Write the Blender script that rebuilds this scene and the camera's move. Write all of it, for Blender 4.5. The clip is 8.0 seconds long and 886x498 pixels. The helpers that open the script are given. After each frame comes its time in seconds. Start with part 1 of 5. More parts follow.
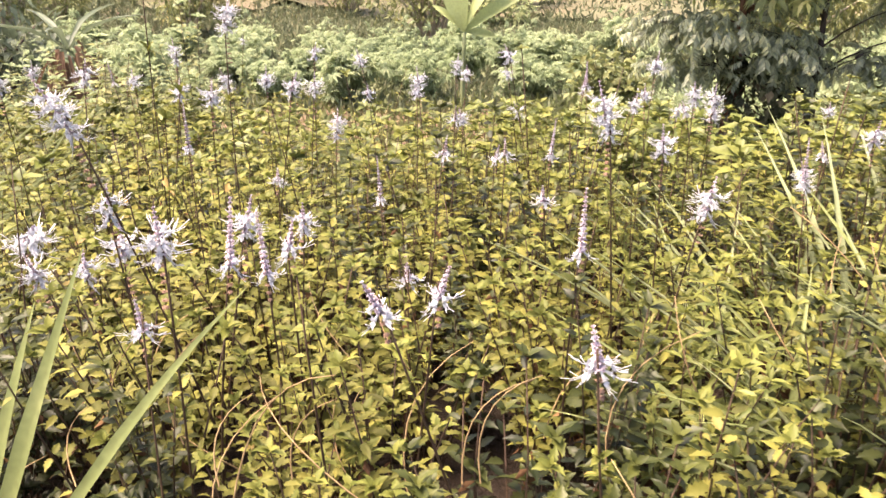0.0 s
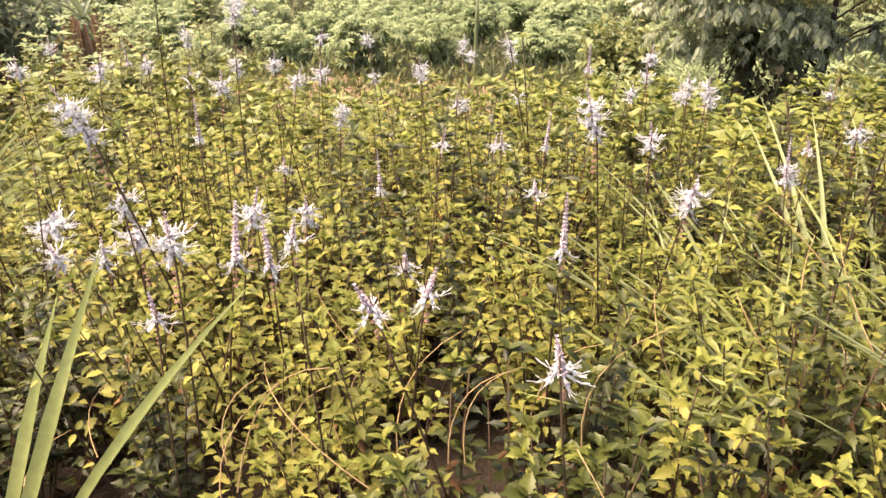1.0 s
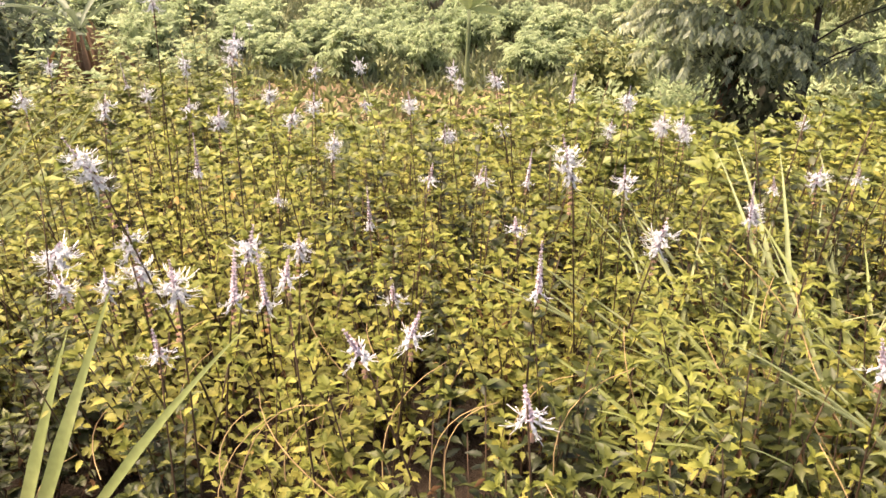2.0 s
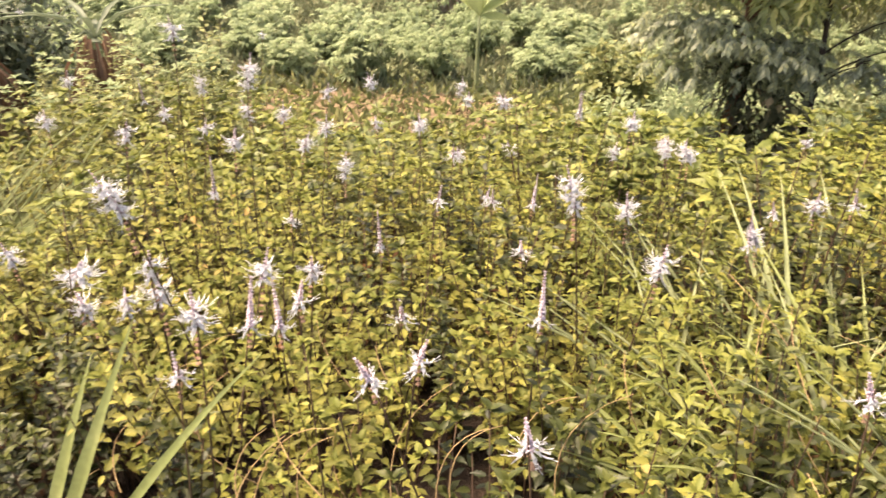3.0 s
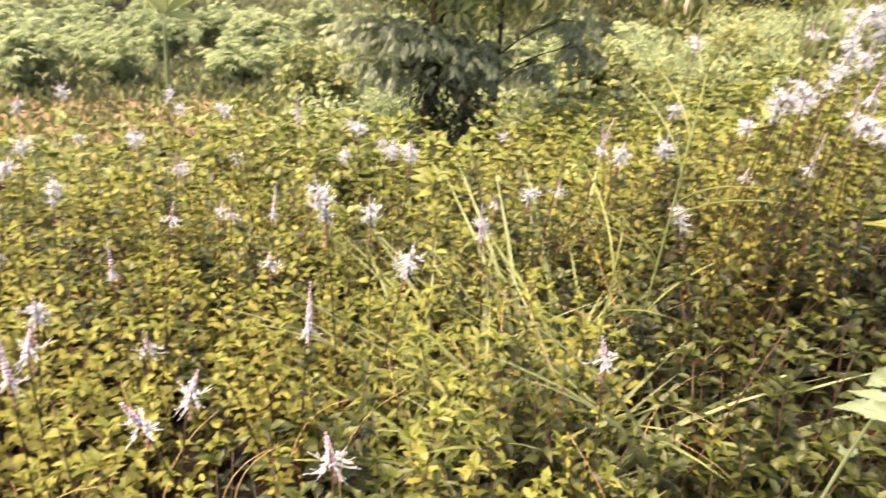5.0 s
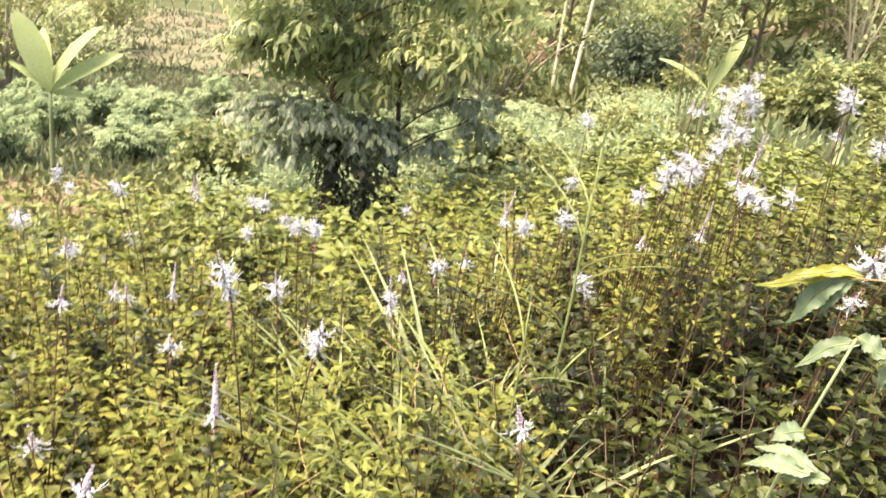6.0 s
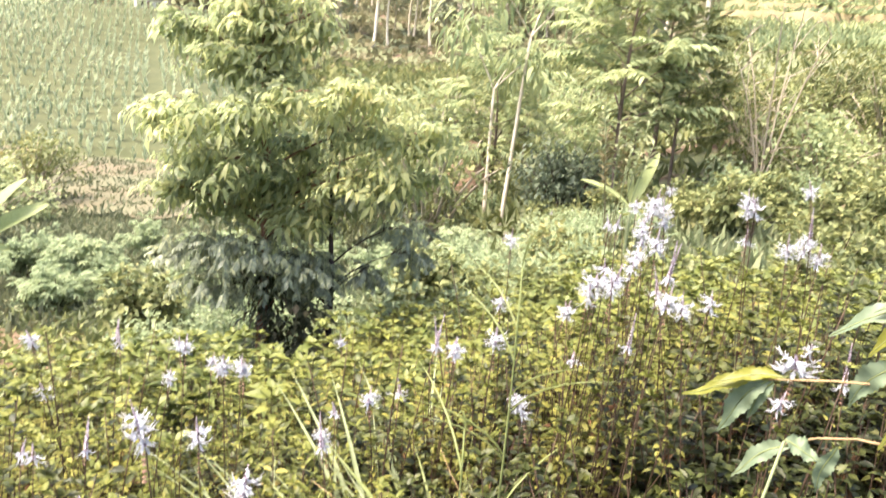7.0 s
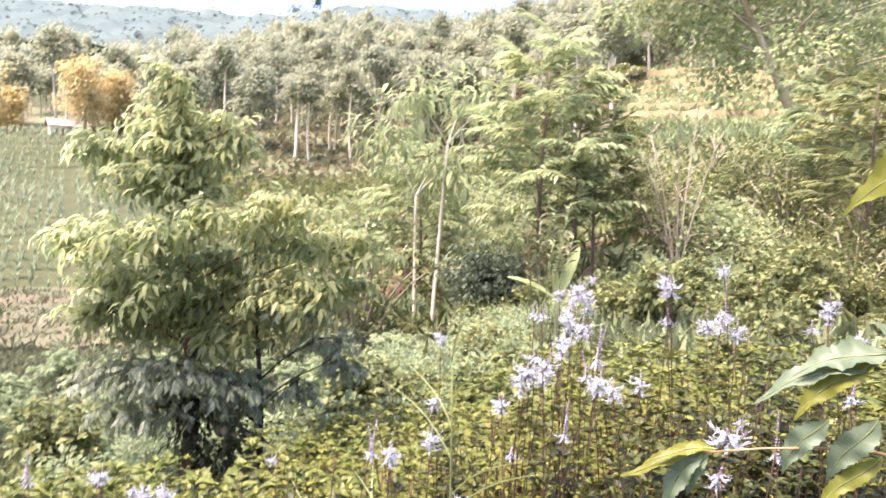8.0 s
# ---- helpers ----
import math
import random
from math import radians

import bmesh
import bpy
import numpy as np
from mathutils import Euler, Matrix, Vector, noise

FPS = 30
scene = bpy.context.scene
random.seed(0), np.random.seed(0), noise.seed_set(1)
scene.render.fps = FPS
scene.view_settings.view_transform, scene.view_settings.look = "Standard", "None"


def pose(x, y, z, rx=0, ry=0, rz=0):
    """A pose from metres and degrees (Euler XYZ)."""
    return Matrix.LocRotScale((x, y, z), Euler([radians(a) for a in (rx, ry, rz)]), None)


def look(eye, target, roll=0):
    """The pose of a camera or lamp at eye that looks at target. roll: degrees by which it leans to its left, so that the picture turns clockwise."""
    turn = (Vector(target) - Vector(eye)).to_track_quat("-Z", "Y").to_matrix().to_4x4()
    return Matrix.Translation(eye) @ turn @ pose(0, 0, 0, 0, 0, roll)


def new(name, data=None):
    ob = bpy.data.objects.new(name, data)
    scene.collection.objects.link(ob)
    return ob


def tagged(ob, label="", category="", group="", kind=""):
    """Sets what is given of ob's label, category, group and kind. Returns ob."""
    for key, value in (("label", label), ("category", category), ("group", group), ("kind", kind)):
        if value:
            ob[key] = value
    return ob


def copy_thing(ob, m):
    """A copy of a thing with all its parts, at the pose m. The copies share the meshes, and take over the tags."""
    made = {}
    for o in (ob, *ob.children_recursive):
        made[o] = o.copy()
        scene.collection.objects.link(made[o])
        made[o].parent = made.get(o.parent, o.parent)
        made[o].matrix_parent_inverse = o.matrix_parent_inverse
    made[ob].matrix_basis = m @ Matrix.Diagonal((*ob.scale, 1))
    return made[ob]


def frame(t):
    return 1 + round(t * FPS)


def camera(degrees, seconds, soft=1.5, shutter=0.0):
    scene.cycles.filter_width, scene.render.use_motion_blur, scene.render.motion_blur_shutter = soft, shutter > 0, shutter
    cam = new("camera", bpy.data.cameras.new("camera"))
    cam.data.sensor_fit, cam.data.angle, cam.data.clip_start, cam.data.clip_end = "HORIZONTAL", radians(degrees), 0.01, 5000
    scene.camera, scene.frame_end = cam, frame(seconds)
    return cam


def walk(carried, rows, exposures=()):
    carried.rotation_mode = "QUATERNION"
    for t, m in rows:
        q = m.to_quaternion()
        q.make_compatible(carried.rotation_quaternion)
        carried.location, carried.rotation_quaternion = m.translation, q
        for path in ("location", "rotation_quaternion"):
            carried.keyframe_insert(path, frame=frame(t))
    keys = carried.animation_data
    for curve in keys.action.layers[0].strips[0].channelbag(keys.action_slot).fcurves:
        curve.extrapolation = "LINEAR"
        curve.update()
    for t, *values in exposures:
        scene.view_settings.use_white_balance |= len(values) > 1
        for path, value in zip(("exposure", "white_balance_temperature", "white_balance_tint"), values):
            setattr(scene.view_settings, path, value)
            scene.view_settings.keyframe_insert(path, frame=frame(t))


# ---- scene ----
cam = camera(61.2, 8.0, soft=1.5, shutter=0.45)
PATH = [
    (0, (0.092, 0.033, 1.069), (0.005, 1.825, 0.184), -1.3),
    (0.5, (0.123, 0.002, 1.133), (0.038, 1.762, 0.187), -0.7),
    (1, (0.141, -0.017, 1.174), (0.016, 1.723, 0.196), -1.3),
    (1.5, (0.159, -0.047, 1.231), (0.056, 1.671, 0.212), -0.9),
    (1.7, (0.16, -0.057, 1.261), (0.052, 1.677, 0.27), -0.6),
    (2.8, (0.166, -0.095, 1.369), (0.086, 1.653, 0.401), 0.3),
    (3, (0.166, -0.097, 1.384), (0.041, 1.643, 0.405), -0.3),
    (3.5, (0.149, -0.105, 1.404), (-0.027, 1.616, 0.401), -0.7),
    (4, (0.13, -0.092, 1.414), (0.238, 1.63, 0.402), 1.9),
    (4.5, (0.089, -0.083, 1.409), (0.487, 1.604, 0.41), 3.4),
    (4.7, (0.075, -0.083, 1.403), (0.565, 1.586, 0.416), 4.1),
    (5.8, (0.032, -0.066, 1.4), (0.919, 1.548, 0.62), 8.3),
    (6, (0.04, -0.067, 1.394), (0.931, 1.562, 0.651), 7.3),
    (6.5, (0.072, -0.064, 1.396), (1.071, 1.57, 0.818), 5.5),
    (7, (0.087, -0.071, 1.393), (1.131, 1.586, 0.986), 4.4),
    (7.5, (0.087, -0.078, 1.387), (1.213, 1.557, 1.144), 3.4),
    (8, (0.101, -0.075, 1.372), (1.308, 1.515, 1.253), 1.1),
]
walk(cam, [(t, look(eye, target, roll)) for t, eye, target, roll in PATH],
     [(0.0, 2.62, 7350, 27), (1.0, 2.49, 8150, 23), (4.7, 2.53, 8200, 22), (6.0, 2.67, 7250, 16), (7.0, 2.73, 6600, 20), (8.0, 2.52, 6300, 31)])


# ---- light ----
SUN_EL, SUN_AZ = 68.0, -80.0     # degrees; azimuth clockwise from +y
world = bpy.data.worlds.new("sky")
scene.world = world
world.use_nodes = True
wn = world.node_tree.nodes
sky = wn.new("ShaderNodeTexSky")
sky.sky_type = "NISHITA"
sky.sun_disc = False
sky.sun_elevation, sky.sun_rotation = radians(SUN_EL), radians(SUN_AZ)
sky.dust_density, sky.air_density, sky.ozone_density = 4.0, 1.0, 1.0
wn["Background"].inputs["Strength"].default_value = 0.105
world.node_tree.links.new(sky.outputs[0], wn["Background"].inputs["Color"])
sun = new("sun", bpy.data.lights.new("sun", "SUN"))
sun.data.energy, sun.data.angle, sun.data.color = 3.0, radians(34.0), (1.0, 0.92, 0.78)
s_az, s_el = radians(SUN_AZ), radians(SUN_EL)
sun.matrix_world = look((math.sin(s_az) * math.cos(s_el) * 50, math.cos(s_az) * math.cos(s_el) * 50, math.sin(s_el) * 50), (0, 0, 0))


# ---- materials ----
def node_mat(name):
    m = bpy.data.materials.new(name)
    m.use_nodes = True
    nt = m.node_tree
    return m, nt, nt.nodes, nt.links, nt.nodes["Principled BSDF"]


def ramp(nodes, stops):
    r = nodes.new("ShaderNodeValToRGB")
    el = r.color_ramp.elements
    while len(el) < len(stops):
        el.new(0.5)
    for e, (p, c) in zip(el, stops):
        e.position, e.color = p, (*c, 1)
    return r


def leaf_mat(name, stops, through_light=0.35, rough=0.45, patch=0.9, sheen=0.16):
    """Leaves: a colour for each leaf, larger patches of tone, a little light passing through."""
    m, nt, nodes, links, b = node_mat(name)
    geo = nodes.new("ShaderNodeNewGeometry")
    r = ramp(nodes, stops)
    no = nodes.new("ShaderNodeTexNoise")
    no.inputs["Scale"].default_value = patch
    no.inputs["Detail"].default_value = 3
    tc = nodes.new("ShaderNodeNewGeometry")
    links.new(tc.outputs["Position"], no.inputs["Vector"])
    add = nodes.new("ShaderNodeMath")
    add.operation = "MULTIPLY_ADD"
    add.inputs[1].default_value = 0.9
    links.new(no.outputs["Fac"], add.inputs[0])
    half = nodes.new("ShaderNodeMath")
    half.operation = "MULTIPLY_ADD"
    half.inputs[1].default_value, half.inputs[2].default_value = 0.75, -0.32
    links.new(geo.outputs["Random Per Island"], half.inputs[0])
    links.new(half.outputs[0], add.inputs[2])
    links.new(add.outputs[0], r.inputs["Fac"])
    fine = nodes.new("ShaderNodeTexNoise")
    fine.inputs["Scale"].default_value = 60
    links.new(tc.outputs["Position"], fine.inputs["Vector"])
    hsv = nodes.new("ShaderNodeHueSaturation")
    val = nodes.new("ShaderNodeMapRange")
    val.inputs["To Min"].default_value, val.inputs["To Max"].default_value = 0.75, 1.25
    links.new(fine.outputs["Fac"], val.inputs["Value"])
    links.new(val.outputs[0], hsv.inputs["Value"])
    links.new(r.outputs["Color"], hsv.inputs["Color"])
    links.new(hsv.outputs["Color"], b.inputs["Base Color"])
    b.inputs["Roughness"].default_value = rough
    b.inputs["Specular IOR Level"].default_value = sheen
    tr = nodes.new("ShaderNodeBsdfTranslucent")
    links.new(hsv.outputs["Color"], tr.inputs["Color"])
    mix = nodes.new("ShaderNodeMixShader")
    mix.inputs[0].default_value = through_light
    links.new(b.outputs[0], mix.inputs[1])
    links.new(tr.outputs[0], mix.inputs[2])
    links.new(mix.outputs[0], nodes["Material Output"].inputs["Surface"])
    return m


def rough_mat(name, stops, scale=6.0, rough=0.85, bump=0.4, stretch=(1, 1, 1)):
    """Bark, soil, stalks: two scales of noise and a bump."""
    m, nt, nodes, links, b = node_mat(name)
    g = nodes.new("ShaderNodeNewGeometry")
    mp = nodes.new("ShaderNodeMapping")
    mp.inputs["Scale"].default_value = stretch
    links.new(g.outputs["Position"], mp.inputs["Vector"])
    n1 = nodes.new("ShaderNodeTexNoise")
    n1.inputs["Scale"].default_value, n1.inputs["Detail"].default_value = scale, 8
    n1.inputs["Roughness"].default_value = 0.65
    links.new(mp.outputs[0], n1.inputs["Vector"])
    r = ramp(nodes, stops)
    links.new(n1.outputs["Fac"], r.inputs["Fac"])
    links.new(r.outputs["Color"], b.inputs["Base Color"])
    b.inputs["Roughness"].default_value = rough
    b.inputs["Specular IOR Level"].default_value = 0.2
    n2 = nodes.new("ShaderNodeTexNoise")
    n2.inputs["Scale"].default_value, n2.inputs["Detail"].default_value = scale * 6, 4
    links.new(mp.outputs[0], n2.inputs["Vector"])
    bp = nodes.new("ShaderNodeBump")
    bp.inputs["Strength"].default_value, bp.inputs["Distance"].default_value = bump, 0.02
    links.new(n2.outputs["Fac"], bp.inputs["Height"])
    links.new(bp.outputs[0], b.inputs["Normal"])
    return m


HERB = leaf_mat("herb_leaf", [(0.0, (0.0504, 0.0536, 0.0131)), (0.35, (0.1029, 0.1050, 0.0231)), (0.66, (0.1575, 0.1533, 0.0347)), (0.9, (0.1953, 0.1869, 0.0441)), (1.0, (0.2205, 0.1470, 0.0525))], 0.2, 0.5, 1.3, 0.12)
# greener, much darker copies of herb and tip leaf, shade put into the colour
HERB_SHADED = leaf_mat("shaded_green_herb_leaf", [(0.0, (0.0034, 0.0056, 0.0010)), (0.35, (0.0129, 0.0185, 0.0039)), (0.7, (0.0313, 0.0375, 0.0084)), (1.0, (0.0545, 0.0606, 0.0140))], 0.06, 0.45, 1.6, 0.2)
HERB_TIP = leaf_mat("herb_young_leaf", [(0.0, (0.062, 0.077, 0.017)), (0.5, (0.108, 0.121, 0.027)), (1.0, (0.155, 0.163, 0.038))], 0.22, 0.5, 1.3, 0.12)
SHADED_TIP = leaf_mat("shaded_green_young_leaf", [(0.0, (0.0145, 0.0216, 0.0047)), (0.5, (0.0349, 0.0435, 0.0099)), (1.0, (0.0698, 0.0790, 0.0176))], 0.14, 0.45, 1.6, 0.2)
HERB_DEAD = leaf_mat("herb_withered_leaf", [(0.0, (0.03, 0.016, 0.009)), (0.6, (0.105, 0.056, 0.027)), (1.0, (0.26, 0.15, 0.07))], 0.1, 0.8, 4, 0.1)
HERB_STEM = rough_mat("herb_stem", [(0.3, (0.0291, 0.0184, 0.0122)), (0.7, (0.0810, 0.0510, 0.0294))], 30, 0.6, 0.2)
DRY_STEM = rough_mat("dry_stem", [(0.3, (0.15, 0.10, 0.05)), (0.7, (0.32, 0.23, 0.115))], 30, 0.8, 0.2)
CALYX = rough_mat("calyx", [(0.3, (0.20, 0.13, 0.14)), (0.48, (0.38, 0.31, 0.35)), (0.62, (0.60, 0.57, 0.62))], 90, 0.6, 0.2)
SEED_CALYX = rough_mat("seed_calyx", [(0.3, (0.13, 0.07, 0.05)), (0.7, (0.32, 0.21, 0.14))], 90, 0.7, 0.2)
PETAL = leaf_mat("petal", [(0.0, (0.479, 0.496, 0.53)), (1.0, (0.599, 0.616, 0.642))], 0.3, 0.5, 20)
WHISKER = leaf_mat("stamen", [(0.0, (0.479, 0.496, 0.53)), (1.0, (0.582, 0.599, 0.625))], 0.25, 0.5, 20)
WEED_LEAF = leaf_mat("weed_leaf", [(0.0, (0.042, 0.058, 0.014)), (0.5, (0.092, 0.112, 0.027)), (1.0, (0.165, 0.178, 0.042))], 0.2, 0.45, 2, 0.2)
STRAW = leaf_mat("straw", [(0.0, (0.095, 0.08, 0.042)), (0.5, (0.155, 0.135, 0.068)), (1.0, (0.23, 0.215, 0.105))], 0.25, 0.8, 1.5)
BLADE = leaf_mat("grass_blade", [(0.0, (0.12, 0.15, 0.052)), (0.6, (0.20, 0.235, 0.09)), (1.0, (0.31, 0.32, 0.145))], 0.35, 0.4, 6)
VALLEY_GRASS = leaf_mat("valley_grass", [(0.0, (0.085, 0.105, 0.058)), (0.6, (0.135, 0.155, 0.085)), (1.0, (0.19, 0.185, 0.105))], 0.3, 0.6, 0.35)
PALE_GRASS = leaf_mat("pale_grass", [(0.0, (0.14, 0.18, 0.088)), (0.6, (0.22, 0.255, 0.13)), (1.0, (0.30, 0.30, 0.16))], 0.3, 0.5, 2)
TREE_LEAF = leaf_mat("tree_leaf", [(0.0, (0.160, 0.202, 0.106)), (0.4, (0.288, 0.341, 0.165)), (0.75, (0.426, 0.457, 0.213)), (1.0, (0.554, 0.532, 0.244))], 0.74, 0.42, 1.0, 0.25)
DARK_LEAF = leaf_mat("glossy_leaf", [(0.0, (0.1112, 0.1375, 0.0850)), (0.6, (0.2213, 0.2550, 0.1562)), (1.0, (0.4050, 0.4188, 0.2100))], 0.4, 0.42, 2.0, 0.5)
SHRUB_LEAF = leaf_mat("shrub_leaf", [(0.0, (0.079, 0.102, 0.0418)), (0.5, (0.158, 0.181, 0.07)), (0.85, (0.226, 0.232, 0.09)), (1.0, (0.282, 0.249, 0.102))], 0.34, 0.5, 0.6)
PALE_SHRUB = leaf_mat("pale_shrub_leaf", [(0.0, (0.19, 0.25, 0.13)), (0.6, (0.245, 0.305, 0.165)), (1.0, (0.315, 0.35, 0.195))], 0.48, 0.55, 0.5, 0.1)
FEATHER_LEAF = leaf_mat("feathery_leaf", [(0.0, (0.138, 0.196, 0.101)), (0.5, (0.276, 0.328, 0.159)), (1.0, (0.425, 0.448, 0.213))], 0.5, 0.5, 0.4)
# forest green with its blue raised to paint in some haze
FOREST_LEAF = leaf_mat("forest_leaf", [(0.0, (0.17, 0.205, 0.145)), (0.5, (0.26, 0.285, 0.185)), (1.0, (0.36, 0.36, 0.215))], 0.55, 0.6, 0.12)
# distance haze painted into the base colour: pale, bluish, low in contrast
HAZED_LEAF = leaf_mat("hazed_far_leaf", [(0.0, (0.098, 0.138, 0.132)), (0.5, (0.12, 0.16, 0.148)), (1.0, (0.145, 0.182, 0.16))], 0.3, 0.95, 0.05, 0.0)
BRUSH = leaf_mat("brush_leaf", [(0.0, (0.11, 0.115, 0.06)), (0.5, (0.16, 0.155, 0.085)), (1.0, (0.215, 0.195, 0.11))], 0.4, 0.8, 0.15)
YELLOW_LEAF = leaf_mat("yellow_leaf", [(0.0, (0.40, 0.35, 0.17)), (0.6, (0.50, 0.41, 0.19)), (1.0, (0.57, 0.45, 0.21))], 0.4, 0.6, 0.2)
CORN_LEAF = leaf_mat("corn_leaf", [(0.0, (0.20, 0.25, 0.155)), (0.6, (0.27, 0.32, 0.19)), (1.0, (0.35, 0.38, 0.225))], 0.5, 0.6, 0.1)
BIG_LEAF = leaf_mat("broad_leaf", [(0.0, (0.075, 0.105, 0.06)), (0.5, (0.115, 0.155, 0.09)), (1.0, (0.17, 0.21, 0.125))], 0.3, 0.38, 18)
YOUNG_BIG = leaf_mat("young_broad_leaf", [(0.0, (0.10, 0.115, 0.018)), (1.0, (0.18, 0.18, 0.03))], 0.35, 0.4, 18)
BANANA = leaf_mat("banana_leaf", [(0.0, (0.24, 0.30, 0.12)), (1.0, (0.36, 0.40, 0.18))], 0.4, 0.4, 3)
DARK_BUSH = leaf_mat("dark_bush_leaf", [(0.0, (0.0448, 0.0640, 0.0416)), (0.6, (0.0960, 0.1248, 0.0768)), (1.0, (0.1760, 0.2080, 0.1120))], 0.3, 0.45, 1.0)
DRY_LEAF = leaf_mat("dry_leaf", [(0.0, (0.06, 0.035, 0.025)), (0.6, (0.13, 0.08, 0.05)), (1.0, (0.26, 0.17, 0.11))], 0.2, 0.8, 3)
CREEPER = leaf_mat("creeper_leaf", [(0.0, (0.025, 0.03, 0.016)), (0.6, (0.06, 0.065, 0.03)), (1.0, (0.12, 0.09, 0.05))], 0.15, 0.5, 4)
BARK = rough_mat("brown_bark", [(0.3, (0.07, 0.035, 0.022)), (0.7, (0.19, 0.10, 0.06))], 12, 0.9, 0.6, (1, 1, 0.3))
DARK_BARK = rough_mat("dark_bark", [(0.3, (0.02, 0.016, 0.014)), (0.7, (0.07, 0.05, 0.04))], 12, 0.9, 0.6, (1, 1, 0.3))
FEATHER_BARK = rough_mat("slender_bark", [(0.3, (0.085, 0.062, 0.045)), (0.7, (0.19, 0.145, 0.105))], 8, 0.9, 0.5, (1, 1, 0.3))
PALE_BARK = rough_mat("pale_bark", [(0.3, (0.40, 0.35, 0.26)), (0.7, (0.62, 0.56, 0.43))], 5, 0.85, 0.4, (1, 1, 0.3))
GREY_BARK = rough_mat("grey_bark", [(0.3, (0.22, 0.19, 0.135)), (0.7, (0.42, 0.37, 0.275))], 4, 0.9, 0.4, (1, 1, 0.3))
PATCH = rough_mat("bare_soil", [(0.3, (0.075, 0.052, 0.03)), (0.55, (0.12, 0.086, 0.05)), (0.75, (0.17, 0.125, 0.075))], 3.5, 0.95, 0.8)
EARTH = rough_mat("red_earth", [(0.3, (0.15, 0.092, 0.055)), (0.5, (0.22, 0.145, 0.095)), (0.7, (0.30, 0.215, 0.15))], 4.5, 0.95, 1.0)
TERRACE = rough_mat("terrace_earth", [(0.3, (0.12, 0.10, 0.048)), (0.7, (0.20, 0.165, 0.085))], 0.9, 0.95, 0.5)
PLASTER = rough_mat("pale_plaster", [(0.3, (0.42, 0.40, 0.37)), (0.7, (0.55, 0.53, 0.49))], 2, 0.9, 0.1)
ROOF = rough_mat("roof_sheet", [(0.3, (0.28, 0.22, 0.18)), (0.7, (0.42, 0.34, 0.28))], 2, 0.7, 0.2)


# ---- geometry helpers ----
RNG = np.random.default_rng(7)


def uni(a, b, n=None):
    return RNG.uniform(a, b, n)


def make_mesh(name, V, T, mats, which=None, smooth=True):
    """A mesh from arrays of corners and triangles; which: each triangle's material."""
    me = bpy.data.meshes.new(name)
    V, T = np.asarray(V, np.float32), np.asarray(T, np.int32)
    me.vertices.add(len(V))
    me.vertices.foreach_set("co", V.ravel())
    me.loops.add(T.size)
    me.loops.foreach_set("vertex_index", T.ravel())
    me.polygons.add(len(T))
    me.polygons.foreach_set("loop_start", np.arange(0, T.size, 3, dtype=np.int32))
    for m in (mats if isinstance(mats, (list, tuple)) else [mats]):
        me.materials.append(m)
    if which is not None:
        me.polygons.foreach_set("material_index", np.asarray(which, np.int32))
    me.polygons.foreach_set("use_smooth", np.full(len(T), smooth))
    me.update(calc_edges=True)
    return me


class Heap:
    """Gathers pieces of geometry into one mesh."""
    def __init__(self):
        self.V, self.T, self.n = [], [], 0

    def add(self, V, T):
        self.V.append(np.asarray(V, float))
        self.T.append(np.asarray(T, int) + self.n)
        self.n += len(V)

    def spread(self, tpl, R, P):
        """Copies of a template (V, T) by turns R (n,3,3) and places P (n,3)."""
        V, T = tpl
        R, P = np.asarray(R), np.asarray(P)
        if not len(P):
            return
        W = np.einsum("nij,kj->nki", R, V) + P[:, None, :]
        self.V.append(W.reshape(-1, 3))
        self.T.append((T[None] + (np.arange(len(P)) * len(V))[:, None, None]).reshape(-1, 3) + self.n)
        self.n += len(P) * len(V)

    def tube(self, pts, radii, sides=5, root=None):
        pts = np.asarray(pts, float)
        n = len(pts)
        d = np.gradient(pts, axis=0)
        d /= np.linalg.norm(d, axis=1)[:, None] + 1e-9
        ref = np.where(np.abs(d[:, 2:3]) > 0.9, [[1.0, 0, 0]], [[0, 0, 1.0]])
        u = np.cross(d, ref)
        u /= np.linalg.norm(u, axis=1)[:, None]
        w = np.cross(d, u)
        a = np.arange(sides) * 2 * np.pi / sides
        ring = np.cos(a)[None, :, None] * u[:, None] + np.sin(a)[None, :, None] * w[:, None]
        V = (pts[:, None] + ring * np.broadcast_to(radii, (n,))[:, None, None]).reshape(-1, 3)
        T = []
        for i in range(n - 1):
            for j in range(sides):
                p, q = i * sides + j, i * sides + (j + 1) % sides
                T += [(p, q, q + sides), (p, q + sides, p + sides)]
        T += [((n - 1) * sides, (n - 1) * sides + j, (n - 1) * sides + j + 1) for j in range(1, sides - 1)]
        if root is None:
            self.add(V, T)
        else:
            T = np.array(T)
            keep = T >= sides
            self.V.append(V[sides:])
            self.T.append(np.where(keep, T - sides + self.n, T + root))
            self.n += len(V) - sides

    def mesh(self, name, mat, smooth=True):
        return make_mesh(name, np.concatenate(self.V), np.concatenate(self.T), mat, None, smooth)


def part(name, heap, mat, parent, label=""):
    me = heap.mesh(name, mat) if isinstance(heap, Heap) else heap
    ob = new(name, me)
    ob.parent = parent
    if label:
        ob["label"] = label
    return ob


